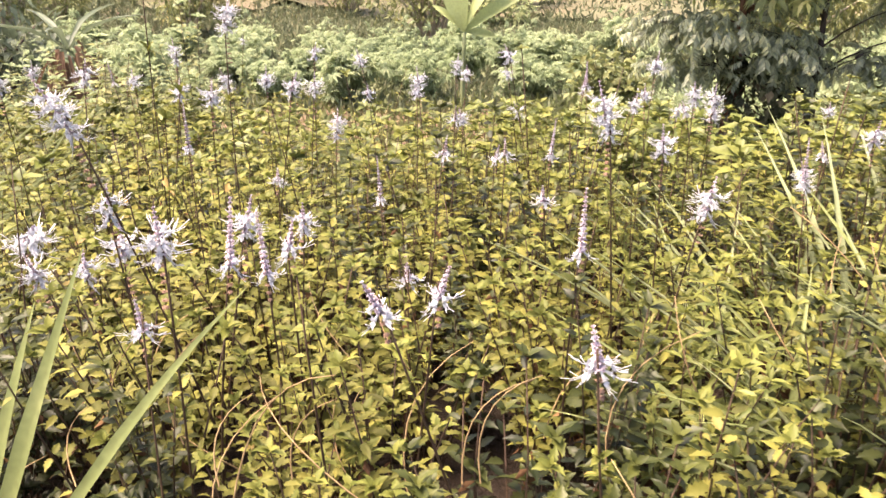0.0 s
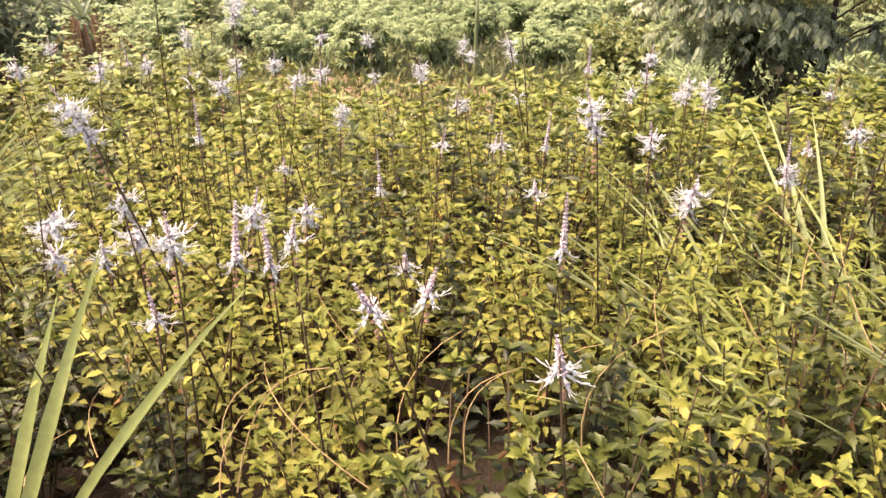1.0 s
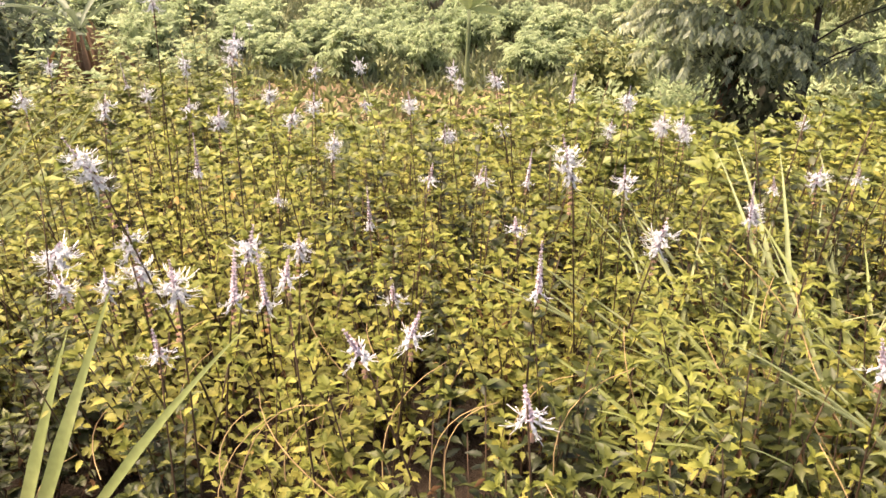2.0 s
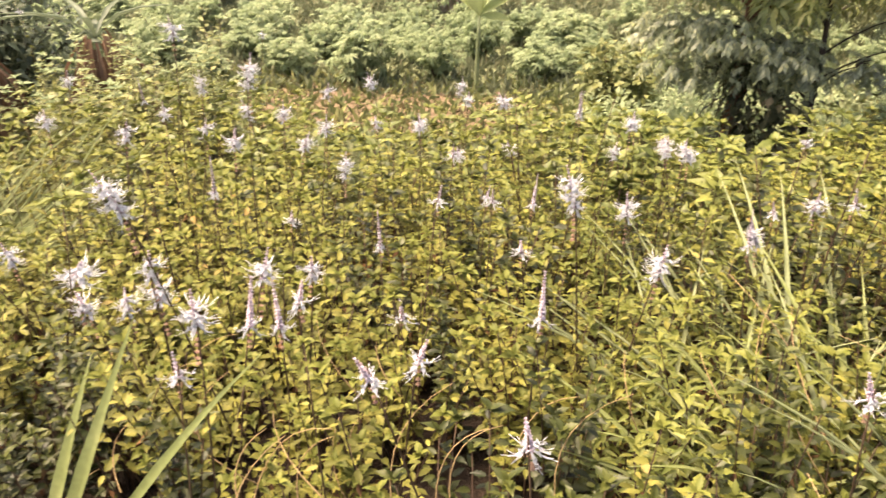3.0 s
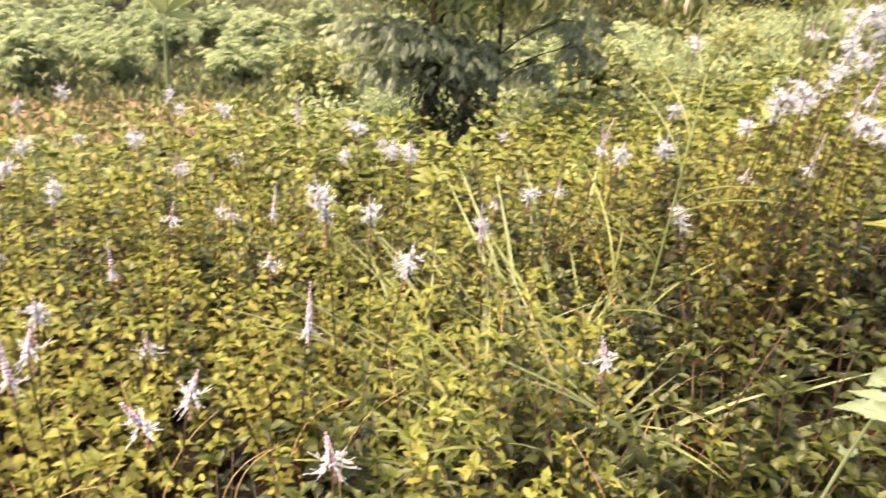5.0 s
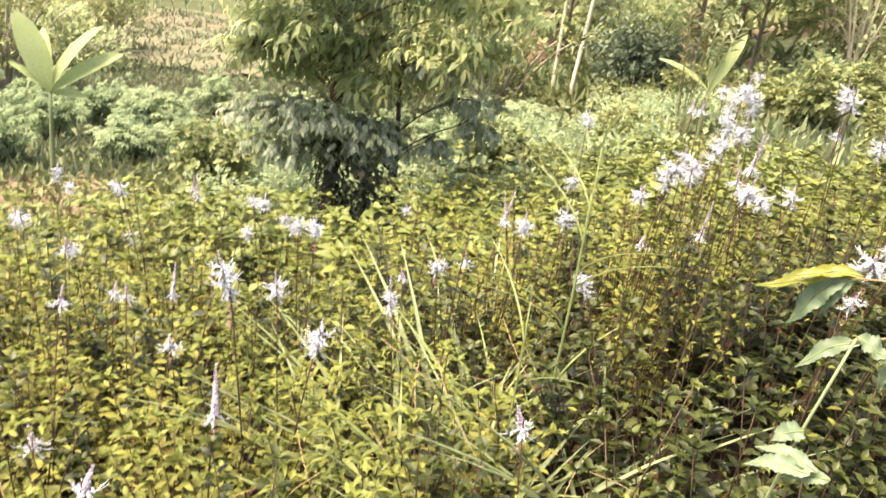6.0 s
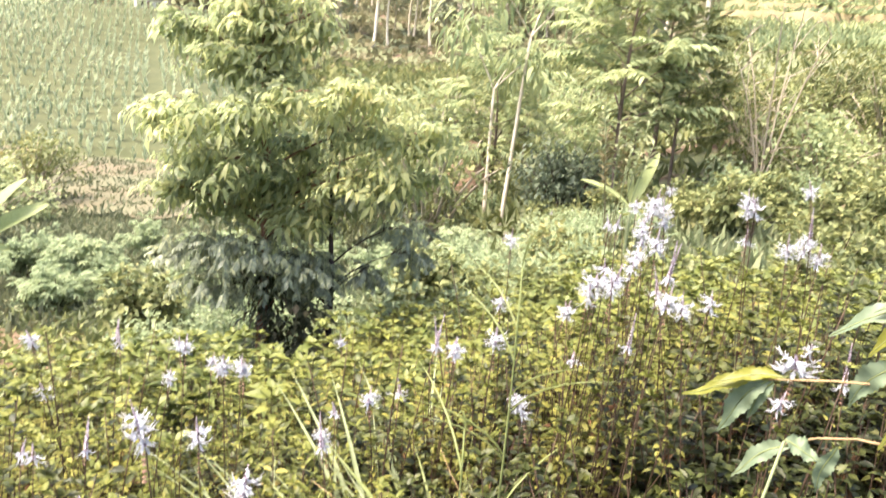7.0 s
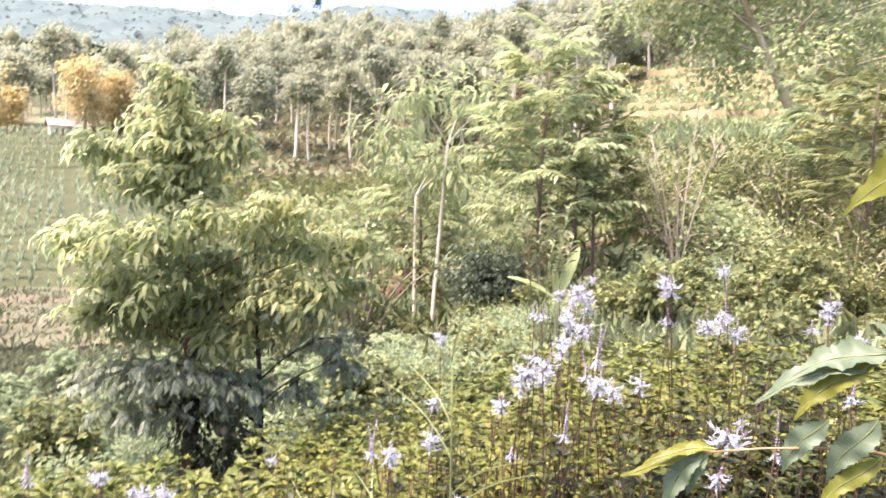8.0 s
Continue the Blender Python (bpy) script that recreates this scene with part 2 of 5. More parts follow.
def basis(d, up=(0, 0, 1.0), size=1.0, width=1.0):
    """Turns (n,3,3) whose y runs along d and whose z leans towards up."""
    d = np.atleast_2d(np.asarray(d, float))
    d = d / np.linalg.norm(d, axis=1)[:, None]
    up = np.broadcast_to(np.asarray(up, float), d.shape)
    s = np.cross(d, up)
    ln = np.linalg.norm(s, axis=1)[:, None]
    s = np.where(ln < 1e-3, [[1.0, 0, 0]], s / np.maximum(ln, 1e-6))
    z = np.cross(s, d)
    size = np.broadcast_to(np.asarray(size, float), (len(d),))[:, None]
    return np.stack([s * size * width, d * size, z * size], axis=2)


def blade(rows, widths, fold=0.12, droop=0.25):
    """A leaf of unit length along +y: folded along its midrib and drooping to the tip."""
    V, T = [], []
    for y, w in zip(rows, widths):
        z = -droop * y * y
        V += [(-w, y, z + fold * w), (0, y, z), (w, y, z + fold * w)]
    V.append((0, 1.0, -droop))
    k = len(rows)
    for i in range(k - 1):
        a, b = 3 * i, 3 * i + 3
        T += [(a, a + 1, b + 1), (a, b + 1, b), (a + 1, a + 2, b + 2), (a + 1, b + 2, b + 1)]
    e = 3 * k
    T += [(e - 3, e - 2, e), (e - 2, e - 1, e)]
    return np.array(V, float), np.array(T, int)


OVATE = (np.array([(0, 0, 0), (-.21, .16, .06), (-.15, .25, .04), (-.27, .35, .07), (-.17, .49, .02), (-.24, .57, .03), (-.10, .78, -.05), (0, 1, -.2), (.10, .78, -.05), (.24, .57, .03), (.17, .49, .02), (.27, .35, .07), (.15, .25, .04), (.21, .16, .06), (0, .33, -.02), (0, .62, -.06)]),
         np.array([(0, 14, 1), (1, 14, 2), (2, 14, 3), (3, 14, 4), (4, 14, 15), (4, 15, 5), (5, 15, 6), (6, 15, 7), (7, 15, 8), (8, 15, 9), (9, 15, 10), (10, 15, 14), (10, 14, 11), (11, 14, 12), (12, 14, 13), (13, 14, 0)])[:, ::-1])
FLAT = (np.array([(0, 0, 0), (-0.36, 0.5, 0.12), (0, 1, -0.25), (0.36, 0.5, 0.12)]), np.array([(0, 3, 2), (0, 2, 1)]))
NARROW = (np.array([(0, 0, 0), (-0.15, 0.5, 0.05), (0, 1, -0.25), (0.15, 0.5, 0.05)]), np.array([(0, 3, 2), (0, 2, 1)]))
WEED = blade((0, 0.25, 0.6), (0.03, 0.13, 0.12), 0.4, 0.4)
OVATE_LOW = blade((0, 0.4), (0.03, 0.25), 0.5, 0.2)
LANCE = blade((0, 0.3, 0.65), (0.03, 0.14, 0.12), 0.4, 0.35)
LEAFLET = blade((0.0, 0.45), (0.04, 0.17), 0.4, 0.45)
GLOSSY = blade((0.0, 0.3, 0.65), (0.04, 0.17, 0.14), 0.35, 0.3)
ARCH = blade((0, 0.12, 0.28, 0.44, 0.6, 0.75, 0.9), (0.02, 0.026, 0.028, 0.027, 0.023, 0.016, 0.007), 0.6, 0.6)
def palm_leaf():
    """A hand-shaped leaf of seven narrow lobes round its stalk."""
    hp = Heap()
    A = np.radians(np.linspace(-125, 125, 7))
    hp.spread(NARROW, basis(np.stack([np.sin(A), np.cos(A), -0.25 + 0 * A], 1), (0, 0, 1), 1 - 0.12 * np.abs(A), 1.0), np.zeros((7, 3)))
    return np.concatenate(hp.V), np.concatenate(hp.T)


CLUMP = blade((0.0, 0.5), (0.12, 0.42), 0.7, 0.35)


def rand_dirs(n, lo=-1.0, hi=1.0):
    z = uni(lo, hi, n)
    a = uni(0, 2 * np.pi, n)
    r = np.sqrt(1 - z * z)
    return np.stack([r * np.cos(a), r * np.sin(a), z], 1)


# ---- terrain ----
CX, CY = 0.1, -0.07
DS = np.array([0, 1.5, 3, 6, 9, 13, 20, 28, 36, 75, 110, 160, 300, 700, 3000.0])
AZ = np.array([-180, -110, -35, 0, 20, 30, 55, 80, 130, 180.0])
BEHIND = [0, 0.1, 0.3, 0.6, 0.9, 1.2, 2, 3, 4, 8, 11, 15, 20, 30, 60]
LEFT = [-.15, -.25, -.5, -.85, -1, -1.2, -1.5, -1, 0, 6, 12, 20, 36, 50, 60]
MID = [-.2, -.3, -.55, -1.15, -1.4, -1.7, -2.2, -2.55, -2.6, 5.8, 9, 16, 63, 90, 90]
MID2 = [-.2, -.3, -.55, -1.15, -1.4, -1.7, -2.2, -2.4, -2.3, 5.8, 11, 21, 66, 95, 95]
CR = [-.2, -.28, -.5, -1.0, -1.2, -1.4, -1.3, -.4, .5, 5.2, 13, 28, 70, 95, 95]
RIGHT = [-.2, -.25, -.1, -.3, -.3, 0, .8, 2, 4, 11.5, 20, 36, 74, 95, 95]
PROFILE = np.array([BEHIND, BEHIND, LEFT, MID, MID2, CR, RIGHT, RIGHT, BEHIND, BEHIND])


def ground_z(x, y):
    x, y = np.asarray(x, float), np.asarray(y, float)
    d = np.hypot(x - CX, y - CY)
    az = np.degrees(np.arctan2(x - CX, y - CY))
    i = np.clip(np.searchsorted(AZ, az) - 1, 0, len(AZ) - 2)
    f = np.clip((az - AZ[i]) / (AZ[i + 1] - AZ[i]), 0, 1)
    f = f * f * (3 - 2 * f)
    k = np.clip(np.searchsorted(DS, d) - 1, 0, len(DS) - 2)
    g = np.clip((d - DS[k]) / (DS[k + 1] - DS[k]), 0, 1)
    a = PROFILE[i, k] * (1 - g) + PROFILE[i, k + 1] * g
    b = PROFILE[i + 1, k] * (1 - g) + PROFILE[i + 1, k + 1] * g
    z = a * (1 - f) + b * f
    z = z + 0.32 * np.exp(-((x - 1.9) ** 2 + (y - 1.5) ** 2) / 0.9)
    far = np.clip((d - 5) / 40, 0, 1)
    return z + far * (0.35 * np.sin(x * 0.31 + 1.3) * np.sin(y * 0.23) + 0.8 * np.sin(x * 0.07) * np.sin(y * 0.06 + 2)) * (1 + d / 150)


# ---- ground ----
def ground():
    """One sheet from the path to the horizon, finer near by; grass-green, with bare red-brown soil in worn places."""
    rings = np.concatenate([np.linspace(0, 10, 50), np.geomspace(10.4, 130, 90), np.geomspace(135, 2900, 30)])
    na = 240
    a = np.arange(na) * 2 * np.pi / na
    X, Y = CX + rings[1:, None] * np.sin(a), CY + rings[1:, None] * np.cos(a)
    V = np.stack([X, Y, ground_z(X, Y)], 2).reshape(-1, 3)
    V[:, 2] += 0.02 * np.sin(V[:, 0] * 9.1) * np.sin(V[:, 1] * 8.3)
    V = np.vstack([V, [[CX, CY, ground_z(CX, CY)]]])
    T = []
    for i in range(len(rings) - 2):
        for j in range(na):
            p, q = i * na + j, i * na + (j + 1) % na
            T += [(p, p + na, q + na), (p, q + na, q)]
    T += [(len(V) - 1, j, (j + 1) % na) for j in range(na)]
    m, nt, nodes, links, b = node_mat("soil_and_turf")
    g = nodes.new("ShaderNodeNewGeometry")
    n1, n2, n3 = (nodes.new("ShaderNodeTexNoise") for _ in range(3))
    for n, s in ((n1, 0.35), (n2, 3.0), (n3, 40.0)):
        n.inputs["Scale"].default_value, n.inputs["Detail"].default_value = s, 6
        links.new(g.outputs["Position"], n.inputs["Vector"])
    soil = ramp(nodes, [(0.3, (0.07, 0.042, 0.024)), (0.6, (0.13, 0.082, 0.048)), (0.8, (0.19, 0.13, 0.075))])
    turf = ramp(nodes, [(0.25, (0.055, 0.07, 0.026)), (0.6, (0.105, 0.12, 0.05)), (0.85, (0.16, 0.155, 0.075))])
    links.new(n2.outputs["Fac"], soil.inputs["Fac"])
    links.new(n2.outputs["Fac"], turf.inputs["Fac"])
    cut = nodes.new("ShaderNodeMapRange")
    cut.inputs["From Min"].default_value, cut.inputs["From Max"].default_value = 0.36, 0.46
    links.new(n1.outputs["Fac"], cut.inputs["Value"])
    mx = nodes.new("ShaderNodeMix")
    mx.data_type = "RGBA"
    links.new(cut.outputs[0], mx.inputs["Factor"])
    links.new(soil.outputs[0], mx.inputs["A"])
    links.new(turf.outputs[0], mx.inputs["B"])
    links.new(mx.outputs["Result"], b.inputs["Base Color"])
    b.inputs["Roughness"].default_value = 0.95
    bp = nodes.new("ShaderNodeBump")
    bp.inputs["Strength"].default_value, bp.inputs["Distance"].default_value = 0.7, 0.05
    links.new(n3.outputs["Fac"], bp.inputs["Height"])
    links.new(bp.outputs[0], b.inputs["Normal"])
    ob = new("ground", make_mesh("ground", V, T, m))
    tagged(ob, "sloping turf and bare red-brown soil falling into a valley", "ground", kind="structure")


ground()


# ---- the herb bed ----
def stem_curve(base, top, bend, n=5):
    s = np.linspace(0, 1, n)[:, None]
    return base * (1 - s) + top * s + np.asarray(bend) * (s * (1 - s) * 4)


def leaf_pairs(hp, tip, pts, first, size, gap=0.045, low=False, up=0.55, shape=None):
    """Opposite leaves up a stem, each pair turned square to the last, small young ones in a rosette on top."""
    tpl = shape or (OVATE_LOW if low else OVATE)
    seg = np.linalg.norm(np.diff(pts, axis=0), axis=1)
    cum = np.concatenate([[0], np.cumsum(seg)])
    L = cum[-1]
    a0 = uni(0, np.pi)
    s, k = first * L, 0
    D, P, S = [], [], []
    while s < L - 0.012:
        p = np.array([np.interp(s, cum, pts[:, i]) for i in range(3)])
        f = (s / L - first) / (1 - first)
        for side in (0, np.pi):
            a = a0 + k * np.pi / 2 + side + uni(-0.3, 0.3)
            lift = up * (f * 0.8 - 0.05) + uni(-0.3, 0.3)
            D.append((np.cos(a), np.sin(a), lift))
            P.append(p + 0.006 * np.array([np.cos(a), np.sin(a), 0.3]))
            S.append(size * (1.08 - 0.45 * f) * uni(0.75, 1.2))
        s += gap * uni(0.75, 1.2)
        k += 1
    if D:
        ups = np.array([0, 0, 1.0]) + rand_dirs(len(D)) * 0.45
        hp.spread(tpl, basis(D, ups, S, uni(0.85, 1.15)), P)
    n = 6
    A = a0 + k * np.pi / 2 + np.arange(n) * np.pi / 2 * 1.31
    D = np.stack([np.cos(A), np.sin(A), np.linspace(0.15, 1.3, n) + uni(-.15, .15, n)], 1)
    tip.spread(tpl, basis(D, rand_dirs(n) * 0.4 + [0, 0, 1], size * np.linspace(1.0, 0.5, n) * uni(0.85, 1.1, n)), np.repeat(pts[-1:], n, 0))


def herb(tall=0.5, spread=0.2, stems=13, leaf=0.05, low=False, shape=None):
    """A leafy bush of upright purple-brown stems."""
    ob = new("leafy_herb")
    st, lf, tp, dead = Heap(), Heap(), Heap(), Heap()
    for i in range(stems):
        a, r = uni(0, 2 * np.pi), spread * np.sqrt(uni(0, 1))
        top = np.array([np.cos(a) * r, np.sin(a) * r, tall * uni(0.58, 1.15) - 0.5 * r * r])
        base = np.array([0, 0, -0.06])
        pts = stem_curve(base, top, rand_dirs(1)[0] * [0.025, 0.025, 0], 4 if low else 5)
        st.tube(pts, np.linspace(0.003, 0.0014, len(pts)), 3, 0 if i else None)
        leaf_pairs(lf, tp, pts, uni(0.32, 0.6), leaf, 0.037, low, 0.55, shape)
        n = 5
        f = uni(0.15, 0.75, n)
        P = np.stack([np.interp(f, np.linspace(0, 1, len(pts)), pts[:, k]) for k in range(3)], 1)
        A = uni(0, 6.28, n)
        dead.spread(OVATE_LOW, basis(np.stack([np.cos(A), np.sin(A), uni(-2.0, -.3, n)], 1), rand_dirs(n) + [0, 0, .5], leaf * uni(.6, 1.0, n), .8), P)
    part("stem", st, HERB_STEM, ob, "branching purple-brown stem")
    tagged(part("withered_foliage", dead, HERB_DEAD, ob, "brown withered leaves low on the stems"), kind="stuff")
    tagged(part("foliage", lf, HERB, ob), kind="stuff")
    tagged(part("young_foliage", tp, HERB_TIP, ob, "yellow-green young leaves"), kind="stuff")
    return ob


def spike(st_mat, ob, top, lean, length, open_whorls, buds, size=1.0):
    """A flower spike: whorls of calyces, open white flowers below with long whiskers, closed buds above."""
    ax, pe, wh = Heap(), Heap(), Heap()
    axis = np.array([lean[0], lean[1], 1.0])
    axis /= np.linalg.norm(axis)
    ax.tube([top, top + axis * length * 0.5, top + axis * length], [0.0022, 0.0018, 0.001], 4)
    n_w = open_whorls + buds
    for w in range(n_w):
        f = w / max(1, n_w - 1)
        c = top + axis * length * (0.04 + 0.93 * f ** 0.9)
        k = 6
        A = uni(0, 1) + np.arange(k) * 2 * np.pi / k + uni(-0.2, 0.2, k)
        out = np.stack([np.cos(A), np.sin(A), np.full(k, 0.2 + 1.1 * f)], 1)
        cup = (0.0125 - 0.0075 * f) * size
        for up in ((0, 0, 1), (0, 0, -1)):
            ax.spread(CLUMP, basis(out, up, cup * 1.25, 0.95), np.repeat(c[None], k, 0))
        if w < open_whorls:
            for d in out:
                if uni(0, 1) < 0.2:
                    continue
                d = d * [1, 1, 0] + [0, 0, uni(-0.65, 0.4) - (0.4 if w == 0 else 0.12 if w == 1 else 0.0)] + rand_dirs(1)[0] * 0.2
                d /= np.linalg.norm(d)
                mouth = c + d * 0.023 * size - [0, 0, 0.002 * size]
                pe.tube([c + d * 0.004, c + d * 0.013 * size, mouth], np.array([0.002, 0.0026, 0.0042]) * size, 5)
                side = np.cross(d, [0, 0, 1.0])
                lip = np.array([d * 0.4 + [0, 0, 0.9], d * 0.5 + [0, 0, 0.5] + side * 0.6, d * 0.5 + [0, 0, 0.5] - side * 0.6, d * 0.9 - [0, 0, 0.6]])
                pe.spread(OVATE_LOW, basis(lip, d, np.array([0.014, 0.012, 0.012, 0.019]) * size * uni(.8, 1.2), 1.4), np.repeat(mouth[None], 4, 0))
                for q in range(4):
                    v = d + rand_dirs(1)[0] * 0.26
                    e = mouth + v * 0.04 * size * uni(0.65, 1.15) + [0, 0, uni(0.004, 0.016) * size]
                    wh.tube([mouth, mouth + v * 0.018 * size - [0, 0, 0.002 * size], e], np.array([0.001, 0.0007, 0.0009]) * size, 3)
    axis_ob = part("flower_spike", ax, st_mat, ob, "purple-brown spike of small calyces")
    old = Heap()
    for w in range(int(uni(3, 8))):
        c = top - [0, 0, 0.02 * (w + 1) + uni(0, .006)]
        A = uni(0, 1) + np.arange(6) * np.pi / 3
        out = np.stack([np.cos(A), np.sin(A), np.full(6, -0.3)], 1)
        for up in ((0, 0, 1), (0, 0, -1)):
            old.spread(CLUMP, basis(out, up, 0.009 * uni(.7, 1.1), 1.0), np.repeat(c[None], 6, 0))
    tagged(part("seed_head", old, SEED_CALYX, ob, "brown spent calyces below the flowers"), kind="stuff")
    if pe.n:
        tagged(part("corolla", pe, PETAL, axis_ob, "white lilac-tinged petals"), kind="stuff")
        tagged(part("stamen_tuft", wh, WHISKER, axis_ob, "long thin white stamens"), kind="stuff")


def flower_herb(length=0.11, open_whorls=3, buds=5, size=1.0, lean=(0.1, 0.0), leafy=True, branches=0):
    """A tall flowering stalk; its flowers stand 0.8 m above its foot."""
    ob = new("cats_whiskers_plant")
    st, lf, tp = Heap(), Heap(), Heap()
    top = np.array([0, 0, 0.82])
    base = np.array([-lean[0] * 0.4, -lean[1] * 0.4, -0.12])
    pts = stem_curve(base, top, rand_dirs(1)[0] * [0.03, 0.03, 0], 7)
    st.tube(pts, np.linspace(0.0042, 0.0022, 7), 5)
    leaf_pairs(lf, tp, pts[:6], 0.25, 0.044 if leafy else 0.034, 0.05 if leafy else 0.08)
    for k in range(branches):
        a = uni(0, 6.28)
        e = pts[4] + [np.cos(a) * 0.12, np.sin(a) * 0.12, uni(0.05, 0.16)]
        bp = stem_curve(pts[3], e, (0, 0, -0.02), 4)
        st.tube(bp, np.linspace(0.003, 0.0016, 4), 4)
        leaf_pairs(lf, tp, bp, 0.3, 0.045, 0.05)
    part("stem", st, HERB_STEM, ob)
    tagged(part("foliage", lf, HERB, ob), kind="stuff")
    tagged(part("young_foliage", tp, HERB_TIP, ob, "yellow-green young leaves"), kind="stuff")
    spike(CALYX, ob, top - [0, 0, 0.03], lean, length, open_whorls, buds, size)
    return ob


BUSH_LABEL = "leafy yellow-green herb with toothed leaves on brown stems"
bushes = [herb(0.50, 0.20, 14, 0.041), herb(0.46, 0.22, 15, 0.039), herb(0.58, 0.16, 13, 0.042), herb(0.42, 0.21, 13, 0.045), herb(0.5, 0.2, 14, 0.040), herb(0.55, 0.14, 12, 0.046), herb(0.48, 0.2, 14, 0.041)]
weeds = [herb(0.5, 0.17, 13, 0.056, False, WEED), herb(0.56, 0.15, 11, 0.06, False, WEED)]
for b in weeds:
    tagged(b, "leafy green weed with narrow pointed leaves among the herbs", "weed", "weeds in the bed")
    for c in b.children:
        if c.name.startswith("foliage"):
            c.data.materials[0] = WEED_LEAF
for b in bushes:
    tagged(b, BUSH_LABEL, "herb", "herbs in the bed")
# the same herb in the leaf colours with painted shade
shaded_herbs = [herb(0.52, 0.2, 14, 0.044), herb(0.58, 0.16, 13, 0.048), herb(0.46, 0.2, 14, 0.043), herb(0.55, 0.18, 14, 0.042)]
for b in shaded_herbs:
    tagged(b, "leafy green herb with toothed leaves on brown stems, shade painted into its leaf colour", "herb", "herbs in the bed")
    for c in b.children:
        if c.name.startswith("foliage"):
            c.data.materials[0] = HERB_SHADED
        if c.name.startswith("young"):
            c.data.materials[0] = SHADED_TIP


def spots(n_try, gap, inside):
    """Scattered places at least gap apart."""
    got = []
    for _ in range(n_try):
        x, y, keep = inside()
        if keep and all((x - p) ** 2 + (y - q) ** 2 > gap * gap for p, q in got):
            got.append((x, y))
    return got


def bed_edge(x):
    """The bed's near border, a little wavy."""
    return 0.16 + 0.07 * math.sin(4 * x + 1) + 0.04 * math.sin(9 * x)


def in_bed():
    x, y = uni(-3.0, 3.1), uni(0.1, 3.4)
    d = math.hypot(x - CX, y - CY)
    return x, y, 0.42 < d < 3.05 and y > bed_edge(x)


# hollows in the bed where the stems open onto shade
HOLLOWS = [(-.85, 1.0, .15), (-.74, .84, .12), (-.98, .84, .13), (.72, .66, .1), (.95, .72, .1), (1.2, 1.05, .13), (1.45, .85, .12), (1.5, 1.3, .1), (-.33, .80, .10), (-.66, .98, .10), (-.62, .72, .12), (.68, .93, .09), (-1.95, 2.75, .4), (-2.35, 2.85, .4), (-.45, 1.28, .08), (.1, 1.3, .07), (.5, 1.1, .07), (1.62, 4.35, .2), (1.72, 4.7, .3), (1.86, 5.05, .36), (2.0, 5.4, .42), (2.2, 5.2, .36), (2.05, 4.8, .28)]
placed = [p for p in spots(11000, 0.165, in_bed) if all(math.hypot(p[0] - x, p[1] - y) > r for x, y, r in HOLLOWS)]
placed.sort(key=lambda p: (p[0] - 0.2) ** 2 + (p[1] - 0.5) ** 2)
near_places, rest_places = placed[:296], placed[296:]
weed_spots = [p for i, p in enumerate(near_places) if 0.5 < p[0] < 1.3 and 1.1 < p[1] < 2.8 and i % 3 == 0]
for i, (x, y) in enumerate(weed_spots):
    m = pose(x, y, float(ground_z(x, y)), uni(-6, 6), uni(-6, 6), uni(0, 360))
    ob = weeds[i] if i < 2 else copy_thing(weeds[i % 2], m)
    ob.matrix_basis = m
    k = uni(0.85, 1.1)
    ob.scale = (k, k, k)
near_places = [p for p in near_places if p not in weed_spots]
near_places += [(1.1, .62), (1.2, .72), (1.02, .74), (1.3, .62), (1.15, .85)]
n_used = {}
for i, (x, y) in enumerate(near_places):
    m = pose(x, y, float(ground_z(x, y)), uni(-5, 5), uni(-5, 5), uni(0, 360))
    # shade-coloured copies fill the front, left and low right, a few scattered elsewhere
    kinds = shaded_herbs if (x > 0.95 + 0.25 * math.sin(7 * y) and (y < 1.35 or x + 0.35 * y < 1.75 or i % 3 == 0)) or i % 6 == 0 or (y < 1.0 + 0.2 * math.sin(9 * x) and i % 5) or (x < -0.3 and y < 1.5 and i % 3) else bushes
    n_used[id(kinds)] = n_used.get(id(kinds), -1) + 1
    q = n_used[id(kinds)]
    if q < len(kinds):
        ob = kinds[q]
        ob.matrix_basis = m
    else:
        ob = copy_thing(kinds[q % len(kinds)], m)
    k = uni(0.84, 1.14) * (1.16 if x > 1.15 else 1.0 + 0.16 * min(1.0, max(0.0, y - 1.2)))
    ob.scale = (k, k, k * uni(0.93, 1.07))


